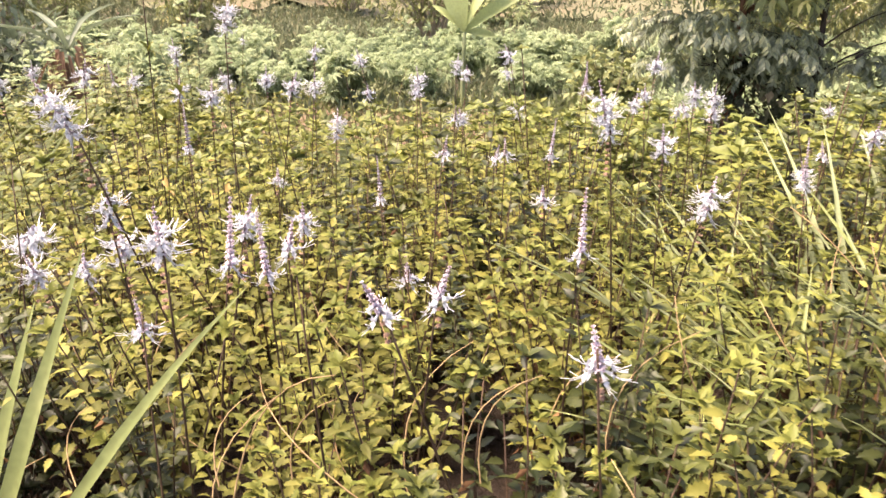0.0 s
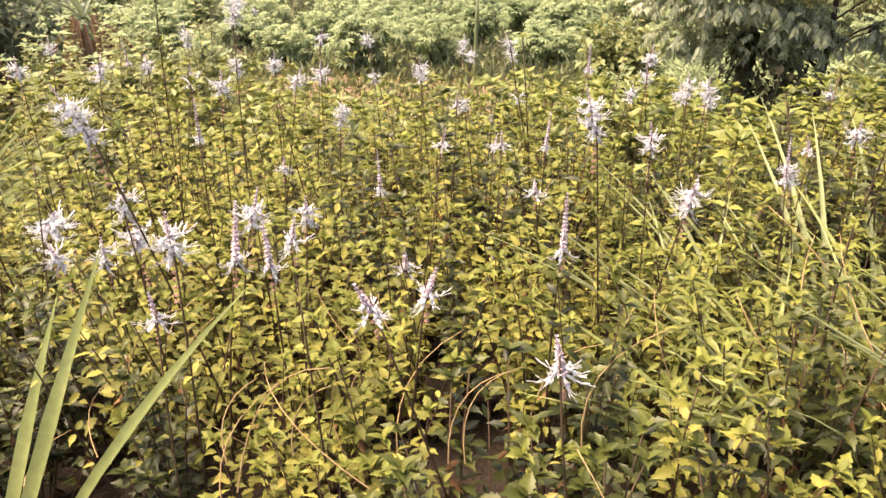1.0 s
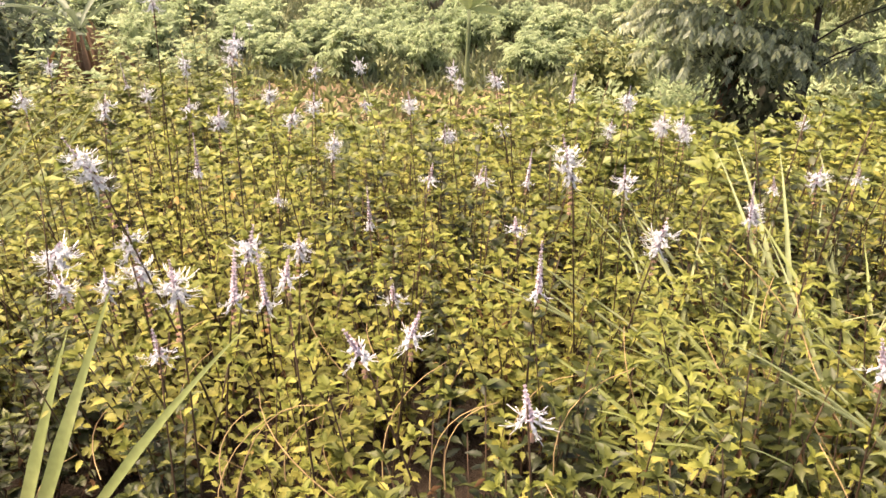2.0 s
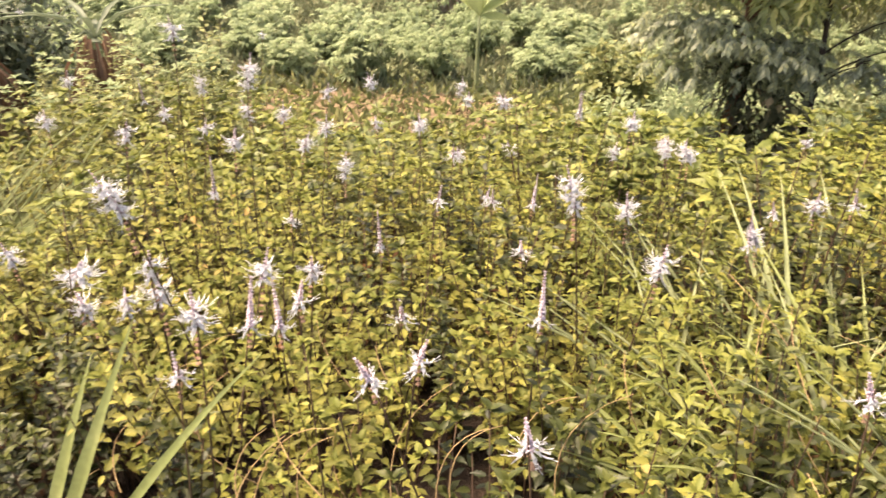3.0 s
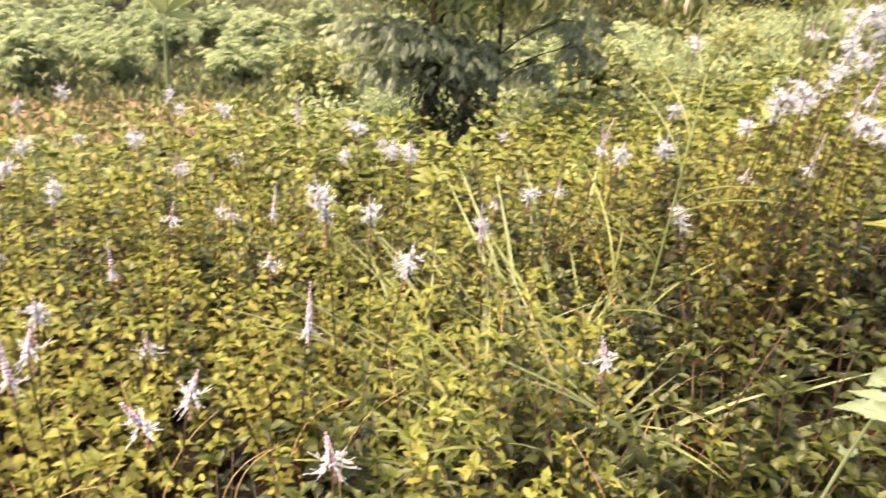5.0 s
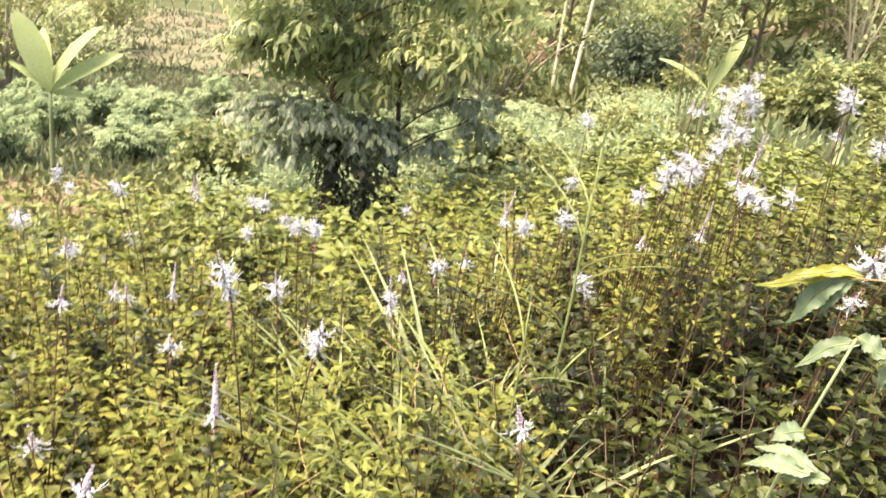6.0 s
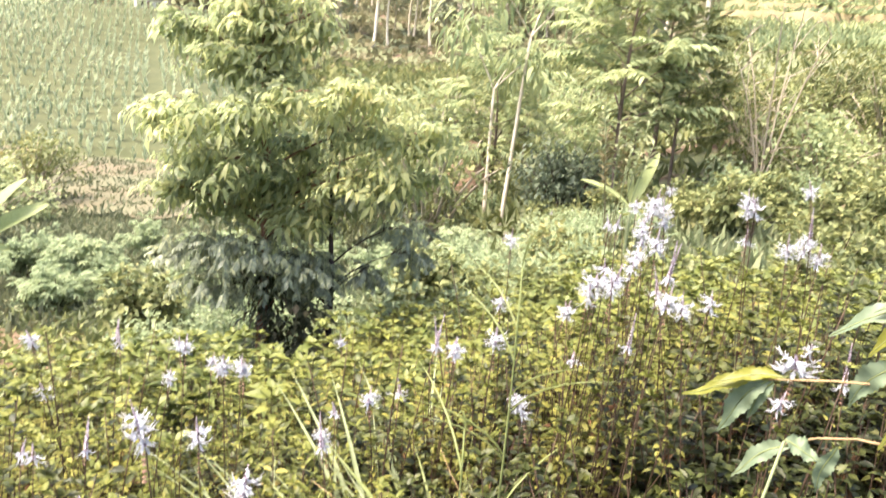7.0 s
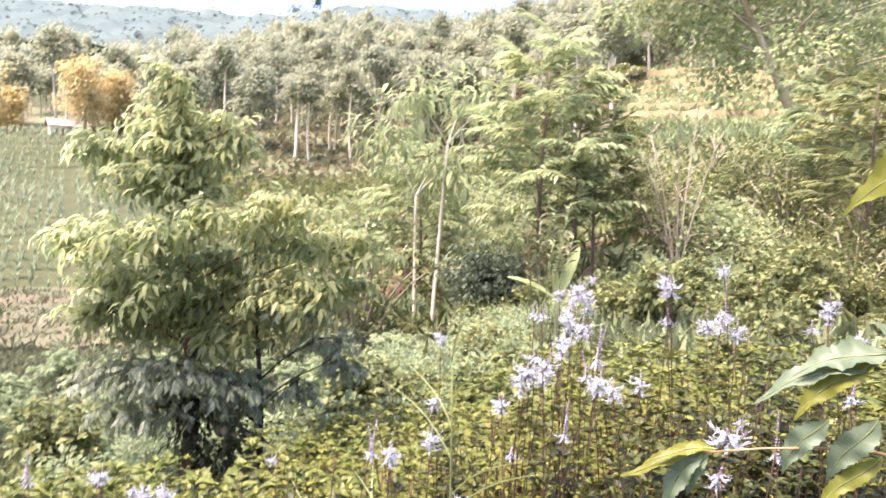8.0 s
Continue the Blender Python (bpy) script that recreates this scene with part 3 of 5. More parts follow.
def far_bed():
    """The far part of the same bed, too many plants to count."""
    def inside():
        x, y = uni(-5.5, 6.5), uni(0.1, 7.0)
        d, az = math.hypot(x - CX, y - CY), math.degrees(math.atan2(x - CX, y - CY))
        edge = 4.6 + 0.5 * math.sin(az * 0.2) + (0 if az < 12 else 0.2 if az < 25 else 1.6) + (0.8 if az < -22 else 0)
        return x, y, 3.0 < d < edge and y > bed_edge(x) and all(math.hypot(x - p, y - q) > r for p, q, r in HOLLOWS)
    places = spots(3800, 0.17, inside) + rest_places
    st, lf, tp, wd = Heap(), Heap(), Heap(), Heap()
    for x, y in places:
        z = float(ground_z(x, y))
        weedy = uni(0, 1) < (0.42 if x < 0.6 else 0.6)
        for i in range(6 if weedy else 8):
            a, r = uni(0, 2 * np.pi), 0.2 * np.sqrt(uni(0, 1))
            base = np.array([x + np.cos(a) * r * 0.5, y + np.sin(a) * r * 0.5, z - 0.05])
            top = np.array([x + np.cos(a) * r * 1.5, y + np.sin(a) * r * 1.5, z + uni(0.44, 0.7)])
            pts = stem_curve(base, top, (0, 0, 0), 3)
            st.tube(pts, np.linspace(0.0028, 0.0014, 3), 3)
            leaf_pairs(wd if weedy else lf, wd if weedy else tp, pts, 0.35, 0.11 if weedy else 0.072, 0.1 if weedy else 0.075, True)
    ob = new("herb_thicket")
    tagged(ob, "thicket of leafy yellow-green herbs at the bed's far side", "herbs", kind="stuff")
    for nm, hp, mt in (("stems", st, HERB_STEM), ("leaves", lf, HERB), ("young_leaves", tp, HERB_TIP), ("weed_leaves", wd, WEED_LEAF)):
        tagged(part(nm, hp, mt, ob), kind="stuff")


far_bed()


def shaded_bed_soil():
    """Soil under the herbs, its colour taken near black for the shade in the gaps."""
    xs, n_r = np.linspace(-4.6, 4.9, 100), 34
    V, T = [], []
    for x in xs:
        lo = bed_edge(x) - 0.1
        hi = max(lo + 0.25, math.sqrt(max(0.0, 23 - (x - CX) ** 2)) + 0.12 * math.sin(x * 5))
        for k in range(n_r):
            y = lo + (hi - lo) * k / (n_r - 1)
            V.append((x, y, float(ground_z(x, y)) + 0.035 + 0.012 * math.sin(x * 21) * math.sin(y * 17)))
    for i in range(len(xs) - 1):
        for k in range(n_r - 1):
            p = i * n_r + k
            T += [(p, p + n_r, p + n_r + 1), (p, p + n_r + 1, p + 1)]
    # shade below the leaves is painted into this soil colour
    mat = rough_mat("shade_dark_soil", [(0.3, (0.010, 0.007, 0.005)), (0.7, (0.03, 0.02, 0.012))], 14, 0.95, 0.8)
    tagged(new("shaded_bed_soil", make_mesh("shaded_bed_soil", V, T, mat)), "crumbly soil under the herbs, coloured near black for the shade between them", "soil", kind="structure")


shaded_bed_soil()

stalks = [flower_herb(0.105, 4, 5, 0.88, (0.12, 0.0), True, 1), flower_herb(0.155, 7, 4, 0.8, (-0.25, 0.12), True, 0),
          flower_herb(0.075, 2, 5, 0.9, (0.3, 0.1), False, 1), flower_herb(0.085, 4, 3, 0.88, (0.05, -0.2), True, 2),
          flower_herb(0.17, 1, 13, 0.84, (-0.05, 0.0), False, 0), flower_herb(0.055, 4, 2, 1.15, (0.45, -0.3), True, 0)]
STALK_LABEL = "tall cat's whiskers stalk with a white spidery flower spike"
# x, y, height of the flowers over the ground, kind of stalk
FLOWERS_NEAR = [(.235, .763, .82, 2), (-.047, .97, .78, 2), (.033, 1.065, .75, 2), (-.387, 1.043, .82, 0), (-.407, 1.491, .71, 0), (-.574, 1.257, .8, 3),
                (-.961, 1.577, .66, 5), (-.874, 1.453, .61, 0), (-.779, 1.476, .6, 3), (-.319, 1.135, .77, 4), (.28, 1.234, .75, 4), (.584, 1.521, .72, 3),
                (.365, 1.522, .91, 1), (.521, 1.688, .82, 0), (-.596, 1.242, .96, 1), (-.133, 1.673, .75, 4), (-.063, 1.553, .56, 2), (.842, .969, .71, 2),
                (-.28, 1.5, .72, 3), (-.29, 1.23, .7, 4), (-.27, 1.32, .72, 2), (-.62, 1.36, .68, 0), (-.47, 1.09, .66, 2), (.25, 1.67, .72, 2)]
FLOWERS_LEFT = [(-1.07, 1.5, .75, 3), (-1.09, 1.42, .85, 3), (-1.86, 3.27, .95, 0), (-1.31, 2.87, .95, 4), (-.74, 2.52, .93, 1), (-.61, 1.97, .95, 0),
                (-.39, 2.24, .95, 0), (-.78, 2.18, .95, 3), (-3.33, 5.32, 1.1, 3), (-1.5, 5.22, 1.05, 3), (-.42, 1.84, .75, 2), (-.62, 1.79, .85, 4),
                (-.28, 2.59, .9, 3), (-.299, 2.057, .83, 1), (-.813, 1.733, 1.03, 3), (-1.255, 2.084, 1.0, 0), (-.987, 2.356, .97, 0), (-.354, 1.825, 1.0, 3),
                (-.555, 2.005, 1.13, 1), (-.374, 3.078, 1.0, 0), (-.919, 2.556, 1.04, 1), (-.677, 1.836, 1.3, 3), (-.583, 2.419, .96, 0), (-.412, 2.389, 1.05, 3)]
FLOWERS_MID = [(-.075, 2.203, .97, 0), (.195, 2.338, 1.05, 3), (.579, 2.086, 1.0, 0), (.564, 2.219, .88, 3), (.713, 2.153, .9, 3), (.228, 2.387, .87, 3),
               (.06, 2.96, .95, 3), (.01, 3.21, .95, 1), (.52, 2.91, .92, 4), (.29, 1.91, .8, 4), (.17, 1.9, .8, 2), (.01, 1.89, .82, 2),
               (.03, 2.31, .85, 2), (.77, 2.16, .88, 0), (-.11, 2.59, .9, 0), (.22, 2.97, .95, 3), (.05, 2.33, .85, 3), (.53, 3.03, .9, 4),
               (.77, 2.43, .85, 3), (.85, 2.4, .82, 0), (.15, 2.12, .75, 2), (.85, 2.82, .8, 3), (.77, 3.03, .85, 0), (.6, 3.57, .85, 4)]
FLOWERS_RIGHT = [(.909, 1.8, .66, 1), (1.341, 1.439, .63, 1), (1.32, 1.569, .83, 0), (1.519, 1.511, .82, 3), (1.547, 1.865, .85, 3), (1.329, 1.773, .78, 3),
                 (1.649, 1.968, 1.05, 0), (1.503, 3.016, .79, 0), (.83, 1.64, .72, 4), (1.02, 1.75, .75, 3), (1.23, 1.74, .85, 4), (1.23, 1.64, .84, 3),
                 (.97, 1.87, .72, 2), (1.15, 1.8, .72, 2), (1.31, 1.76, .8, 2), (1.35, 1.92, .8, 4), (1.49, 1.43, .7, 2), (1.43, 1.17, .85, 4),
                 (1.68, .77, .9, 4), (1.448, .769, .93, 3), (1.57, .82, .95, 5), (2.19, 1.16, .62, 3), (5.19, 5.95, 1.05, 2), (1.45, 6.78, 1.1, 4)]
FLOWERS_MOUND = [(1.44, 1.32, .97, 5), (1.43, 1.25, .96, 0), (1.45, 1.3, .99, 3), (1.45, 1.26, .98, 0), (1.41, 1.31, .95, 3), (1.4, 1.37, .9, 3),
                 (1.48, 1.24, 1.0, 1), (1.52, 1.15, 1.0, 4), (1.47, 1.06, .97, 0), (1.48, 1.15, .97, 2), (1.39, 1.036, 1.03, 0), (1.6, 1.08, .93, 3),
                 (1.6, 1.33, 1.0, 1), (1.7, 1.39, 1.05, 0), (1.7, 1.46, 1.05, 3), (1.72, 1.55, 1.0, 2), (1.72, 1.37, 1.0, 1), (1.59, 1.27, 1.0, 0),
                 (1.61, 1.47, 1.05, 2), (1.55, 1.18, .98, 4), (1.87, 1.578, .94, 3), (1.99, 1.68, .95, 1), (2.74, 2.25, 1.18, 0), (1.5, 1.16, .95, 4)]
FLOWERS_EDGE = [(1.77, 1.14, 1.08, 1), (1.78, 1.13, 1.1, 3), (1.81, 1.16, 1.0, 2), (1.84, 1.06, 1.0, 0), (1.86, 1.03, 1.02, 1), (1.9, 1.01, 1.0, 0),
                (1.88, 1.03, 1.05, 4), (2.34, .9, 1.0, 3), (2.23, .98, 1.0, 2), (2.36, .99, 1.05, 0), (2.1, .85, 1.0, 2), (2.0, .76, .95, 2),
                (2.81, 1.63, 1.12, 0), (3.0, 1.3, 1.01, 3)]
rows_of_flowers = FLOWERS_NEAR + FLOWERS_LEFT + FLOWERS_MID + FLOWERS_RIGHT + FLOWERS_MOUND + FLOWERS_EDGE
used = set()
for x, y, h, k in rows_of_flowers:
    m = pose(x, y, float(ground_z(x, y)) + min(0.0, h - 0.8), uni(-9, 9), uni(-9, 9), uni(0, 360))
    if k in used:
        ob = copy_thing(stalks[k], m)
    else:
        ob = stalks[k]
        ob.matrix_basis = m
        tagged(ob, STALK_LABEL, "flowering herb", "flower stalks in the bed")
        used.add(k)
    wide, tall = uni(0.5, 0.66) + (0.2 if y < 1.6 and x < 0.9 else 0.0) + (0.12 if k == 5 else 0.0) - (0.04 if x > 1.35 else 0.0), max(1.0, h / 0.8)
    ob.scale = (wide, wide, tall)
    for c in ob.children:
        if c.name.startswith(("flower_spike", "seed_head")):
            c.scale.z = wide / tall
            c.location.z = 0.79 * (1 - wide / tall)
    sway = m.to_3x3() @ Vector((0, 0, 0.8 * tall))
    ob.location.x, ob.location.y = x - sway.x, y - sway.y


# ---- grasses and bare stalks in the bed ----
def grass_clump(name, n, length, width, mat, lean=0.5, tpl=ARCH):
    ob = new(name)
    for i in range(n):
        hp = Heap()
        a = uni(0, 6.28)
        d = np.array([np.cos(a) * lean * uni(0.3, 1.2), np.sin(a) * lean * uni(0.3, 1.2), 1.0])
        hp.spread(tpl, basis(d, (-np.cos(a), -np.sin(a), 0.3), length * uni(0.7, 1.1), width), [[np.cos(a) * 0.02, np.sin(a) * 0.02, -0.03]])
        part("grass_blade", hp, mat, ob)
    return ob


def long_blades():
    """Four broad pale blades rising from one tuft."""
    ob = new("broad_bladed_grass")
    foot = np.array([-.84, .80, -0.26])
    for tip, w, bend in (((-.50, 1.03, .585), 0.95, .01), ((-.638, 1.08, .455), 0.9, .02), ((-.265, 1.036, .506), 0.62, .06), ((-.92, .95, .33), 0.8, .08), ((-.35, .75, .22), 0.7, .10)):
        hp = Heap()
        tip = np.array(tip)
        s = np.linspace(0, 1, 9)
        mid = foot * (1 - s[:, None]) + tip * s[:, None] + np.array([0, 0, bend]) * (4 * s * (1 - s))[:, None]
        side = np.cross(tip - foot, [-.1, -1, 0.6])
        side /= np.linalg.norm(side)
        half = 0.0165 * w * np.clip(np.minimum(1.0, (1.02 - s) * 2.6), 0.02, 1) * (0.8 + 0.2 * np.minimum(1, s * 5))
        nrm = np.cross(side, tip - foot)
        nrm /= np.linalg.norm(nrm)
        V = np.stack([mid - side * half[:, None] + nrm * half[:, None] * 0.3, mid, mid + side * half[:, None] + nrm * half[:, None] * 0.3], 1).reshape(-1, 3)
        T = []
        for i in range(8):
            a, b = 3 * i, 3 * i + 3
            T += [(a, a + 1, b + 1), (a, b + 1, b), (a + 1, a + 2, b + 2), (a + 1, b + 2, b + 1)]
        hp.add(V - foot, T)
        part("grass_blade", hp, BLADE, ob)
    ob.location = foot
    tagged(ob, "tuft of long broad pale green grass blades in the herbs", "grass")


long_blades()

tufts = [grass_clump("grass_tuft", 9, 0.62, 0.6, PALE_GRASS, 0.3), grass_clump("grass_tuft", 10, 0.56, 0.66, BLADE, 0.36), grass_clump("grass_tuft", 8, 0.66, 0.5, PALE_GRASS, 0.2)]
GRASS_SPOTS = [(.86, 1.14), (.9, 1.31), (1.0, 1.15), (.84, 1.54), (.95, 1.45), (1.02, 1.58), (1.11, 1.52), (1.12, 1.32), (.89, 1.89), (1.0, 1.98), (1.28, 1.62), (1.2, 1.05),
               (1.3, 1.9), (.74, 1.25), (.72, 1.7), (-.1, 3.6), (.5, 3.2), (-2.0, 2.6)]
for i, (x, y) in enumerate(GRASS_SPOTS):
    m = pose(x, y, float(ground_z(x, y)), 0, 0, uni(0, 360))
    if i < 3:
        g = tufts[i]
        g.matrix_basis = m
        tagged(g, "loose tuft of narrow yellow-green grass among the herbs", "grass", "grass tufts")
    else:
        g = copy_thing(tufts[i % 3], m)
    k = uni(0.85, 1.15)
    g.scale = (k, k, k)


def seeding_grass(x, y, h):
    """A tall pale grass culm with long arching blades up its length."""
    ob = new("tall_grass")
    hp = Heap()
    pts = stem_curve(np.array([0, 0, -.05]), np.array([.05, .02, h]), (.015, 0, 0), 8)
    hp.tube(pts, np.linspace(.0042, .002, 8), 6)
    part("culm", hp, BLADE, ob)
    for k in range(7):
        lf = Heap()
        a = k * 2.6 + x
        p = pts[1 + k % 7]
        lf.spread(ARCH, basis((np.cos(a) * .8, np.sin(a) * .8, 1.3), (-np.cos(a), -np.sin(a), .6), uni(.2, .34), 0.34), [p])
        part("grass_blade", lf, BLADE, ob)
    ob.location = (x, y, float(ground_z(x, y)))
    tagged(ob, "tall single pale green grass culm with arching blades", "grass", "tall grass culms")


seeding_grass(1.16, 1.32, 1.12)
seeding_grass(1.24, 1.42, 0.95)
seeding_grass(.98, 1.25, .8)


def fountain_grass():
    ob = grass_clump("fountain_grass", 110, 0.8, 0.16, PALE_GRASS, 0.9)
    return ob


fg = fountain_grass()
fg.matrix_basis = pose(-1.95, 2.75, float(ground_z(-1.95, 2.75)))
fg.scale = (1.1, 1.1, 1.35)
tagged(fg, "arching clump of pale grey-green fine grass beside the bed", "grass")
copy_thing(fg, pose(-2.35, 2.85, float(ground_z(-2.35, 2.85)), 0, 0, 90))


def bare_stalk(h, leafy):
    ob = new("herb_stalk")
    st, lf, tp = Heap(), Heap(), Heap()
    pts = stem_curve(np.array([0, 0, -0.1]), np.array([uni(-.12, .12), uni(-.12, .12), h]), (uni(-.03, .03), uni(-.03, .03), 0), 7)
    st.tube(pts, np.linspace(0.004, 0.0016, 7), 4)
    leaf_pairs(lf, tp, pts, 0.55, 0.03, 0.05 if leafy else 0.1)
    part("stem", st, HERB_STEM, ob)
    tagged(part("foliage", lf, HERB, ob), kind="stuff")
    tagged(part("young_foliage", tp, HERB_TIP, ob), kind="stuff")
    return ob


bare = [bare_stalk(0.95, True), bare_stalk(0.85, False), bare_stalk(1.05, False), bare_stalk(0.8, True)]


def in_stalks():
    x, y = uni(-2.2, 3.2), uni(0.7, 4.0)
    d, az = math.hypot(x - CX, y - CY), math.degrees(math.atan2(x - CX, y - CY))
    return x, y, 1.0 < d < 4.2 and -45 < az < 72


for i, (x, y) in enumerate(spots(110, 0.16, in_stalks)):
    m = pose(x, y, float(ground_z(x, y)), uni(-16, 16), uni(-16, 16), uni(0, 360))
    if i < 4:
        b = bare[i]
        b.matrix_basis = m
        tagged(b, "thin dark herb stalk past flowering with few leaves", "herb", "bare herb stalks")
    else:
        b = copy_thing(bare[i % 4], m)
    k = uni(0.75, 1.0)
    b.scale = (k, k, k)


# ---- trees ----
RNG = np.random.default_rng(21)


def frond(pairs=7, length=0.4, leaflet=0.1, droop=0.35, tpl=LEAFLET, hang=0.0):
    """A feather leaf: a thin rachis with paired leaflets."""
    hp = Heap()
    s = np.linspace(0, 1, 5)
    pts = np.stack([0 * s, s * length, -droop * length * s * s], 1)
    hp.tube(pts, np.linspace(0.004, 0.0015, 5), 3)
    D, P = [], []
    for k in range(pairs):
        f = 0.18 + 0.8 * k / (pairs - 1)
        p = np.array([0, f * length, -droop * length * f * f])
        for sgn in (-1, 1):
            D.append((sgn * uni(0.75, 1.0), uni(0.3, 0.7), uni(-0.5, 0.0) - hang * uni(0.4, 1.6)))
            P.append(p)
    hp.spread(tpl, basis(D, (0, hang, 1 - 0.5 * hang), leaflet * uni(0.8, 1.1, len(D))), P)
    return np.concatenate(hp.V), np.concatenate(hp.T)


def spray(n=9, length=0.1, hang=0.8):
    """A bunch of narrow leaves drooping from a twig's end."""
    hp = Heap()
    A = np.arange(n) * 2.4
    D = np.stack([np.cos(A), np.sin(A), uni(-1.5, 0.1, n) * hang], 1)
    P = np.stack([0.03 * np.cos(A), 0.03 * np.sin(A) + uni(-.05, .05, n), uni(-.02, .02, n)], 1)
    hp.spread(LEAFLET, basis(D, (0, 0, 1), length * uni(0.7, 1.15, n)), P)
    return np.concatenate(hp.V), np.concatenate(hp.T)


def limbs(hp, trunk_pts, radii, n, reach, lo=0.35, rise=0.5):
    """A trunk and its limbs; gives the limbs' points."""
    hp.tube(trunk_pts, radii, 8)
    out = []
    trunk_pts = np.asarray(trunk_pts, float)
    for i in range(n):
        f = lo + (1 - lo) * (i + uni(0, 1)) / n
        k = f * (len(trunk_pts) - 1)
        j = min(int(k), len(trunk_pts) - 2)
        p = trunk_pts[j] + (trunk_pts[j + 1] - trunk_pts[j]) * (k - j)
        a = i * 2.4 + uni(-0.4, 0.4)
        r = reach(f)
        e = p + np.array([np.cos(a) * r, np.sin(a) * r, r * rise * uni(0.4, 1.2)])
        pts = stem_curve(p, e, (0, 0, 0.06 * r), 5)
        r0 = np.interp(k, range(len(trunk_pts)), radii) * 0.5
        hp.tube(pts, np.linspace(r0, r0 * 0.25, 5), 5)
        out.append(pts)
    return out


def pad_tree(name, x, y, height, girth, bark, mat, pads, tpl, per, label, bark_label):
    """A tree whose leaves hang in separate layered pads. Each pad: sideways and upward place from the foot, half width, half height."""
    ob = new(name)
    z0 = float(ground_z(x, y))
    tr, cr = Heap(), Heap()
    s = np.linspace(0, 1, 9)
    H = height - z0
    tp = np.stack([0.035 * np.sin(s * 5), 0.03 * np.cos(s * 3), s * H - 0.06], 1)
    tr.tube(tp, np.linspace(girth, girth * 0.25, 9), 8)
    R, P = [], []
    for sx, pz, rx, rz in pads:
        rz *= 1.1
        back = uni(-0.45, 0.3) * min(1.0, rx / 0.4)
        c = np.array([sx * 0.94 - back * -0.34, -sx * 0.34 + back * 0.94, pz - z0])
        zt = float(np.clip(c[2] - 0.35 * abs(sx) - 0.1, 0.3, H * 0.97))
        j0 = np.array([np.interp(zt, tp[:, 2], tp[:, 0]), np.interp(zt, tp[:, 2], tp[:, 1]), zt])
        limb = stem_curve(j0, c, (0, 0, 0.06), 5)
        tr.tube(limb, np.linspace(girth * 0.24, girth * 0.08, 5), 5)
        n = int(per * rx * rz / 0.09) + 8
        off = rand_dirs(n) * uni(0.1, 1.25, (n, 1)) ** 0.6
        for q in range(n):
            o3 = off[q] * [rx, rx * 0.8, rz * 0.75] - [0, 0, 0.35 * rz * float(off[q][0] ** 2 + off[q][1] ** 2)]
            p = c + o3
            d = off[q] * [1, 1, 0.25] + rand_dirs(1)[0] * 0.45 + [0, 0, -0.2]
            R.append(basis(d, rand_dirs(1)[0] * 0.25 + [0, 0, 1], uni(0.75, 1.15))[0])
            P.append(p)
        for q in range(5):
            e = c + off[q] * [rx, rx * 0.8, rz] * 0.9
            tr.tube(stem_curve(limb[3], e, (0, 0, 0.03), 4), np.linspace(girth * 0.14, girth * 0.05, 4), 4)
    cr.spread(tpl, R, P)
    part("trunk", tr, bark, ob, bark_label)
    part("crown", cr, mat, ob)
    ob.location = (x, y, z0)
    tagged(ob, label, "tree")


GREEN_PADS = [(-.1, 2.26, .16, .16), (-.11, 1.99, .34, .2), (-.58, 1.74, .21, .13), (.32, 1.86, .19, .23), (-.07, 1.77, .38, .22), (-.29, 1.54, .27, .17), (-.02, 1.5, .3, .14),
              (-.73, 1.12, .22, .17), (-.34, 1.12, .4, .17), (.15, 1.25, .4, .17), (-.3, .82, .46, .17), (-.66, .57, .18, .12), (.16, .92, .42, .17), (.34, .64, .36, .14),
              (.73, .74, .4, .16), (.85, 1.09, .46, .19), (1.31, 1.06, .33, .17), (1.26, .73, .22, .12), (.66, 1.35, .38, .14), (-.45, .6, .3, .14), (0, .62, .35, .15), (-.2, .4, .34, .13), (.3, .42, .34, .12), (.7, .5, .28, .11)]
pad_tree("young_tree", 1.97, 5.62, 2.3, 0.05, BARK, TREE_LEAF, GREEN_PADS, spray(9, 0.105, 0.55), 72,
         "young tree with layered drooping green feather leaves", "reddish-brown slim trunk and limbs")
DARK_PADS = [(-1.09, .09, .29, .12), (-.66, .16, .46, .13), (-.82, -.12, .33, .1), (-.43, -.18, .28, .09), (-.31, .04, .33, .13), (-.23, .32, .25, .1), (-.08, -.14, .18, .1), (.58, .26, .26, .09), (.66, .1, .13, .12), (.32, -.09, .12, .1), (.28, .6, .3, .1)]
pad_tree("thin_dark_tree", 2.48, 5.45, 1.15, 0.034, DARK_BARK, DARK_LEAF, DARK_PADS, frond(6, 0.11, 0.048, 0.4, GLOSSY, hang=0.45), 190,
         "thin dark-trunked tree with low glossy dark leaves", "thin near-black trunk")


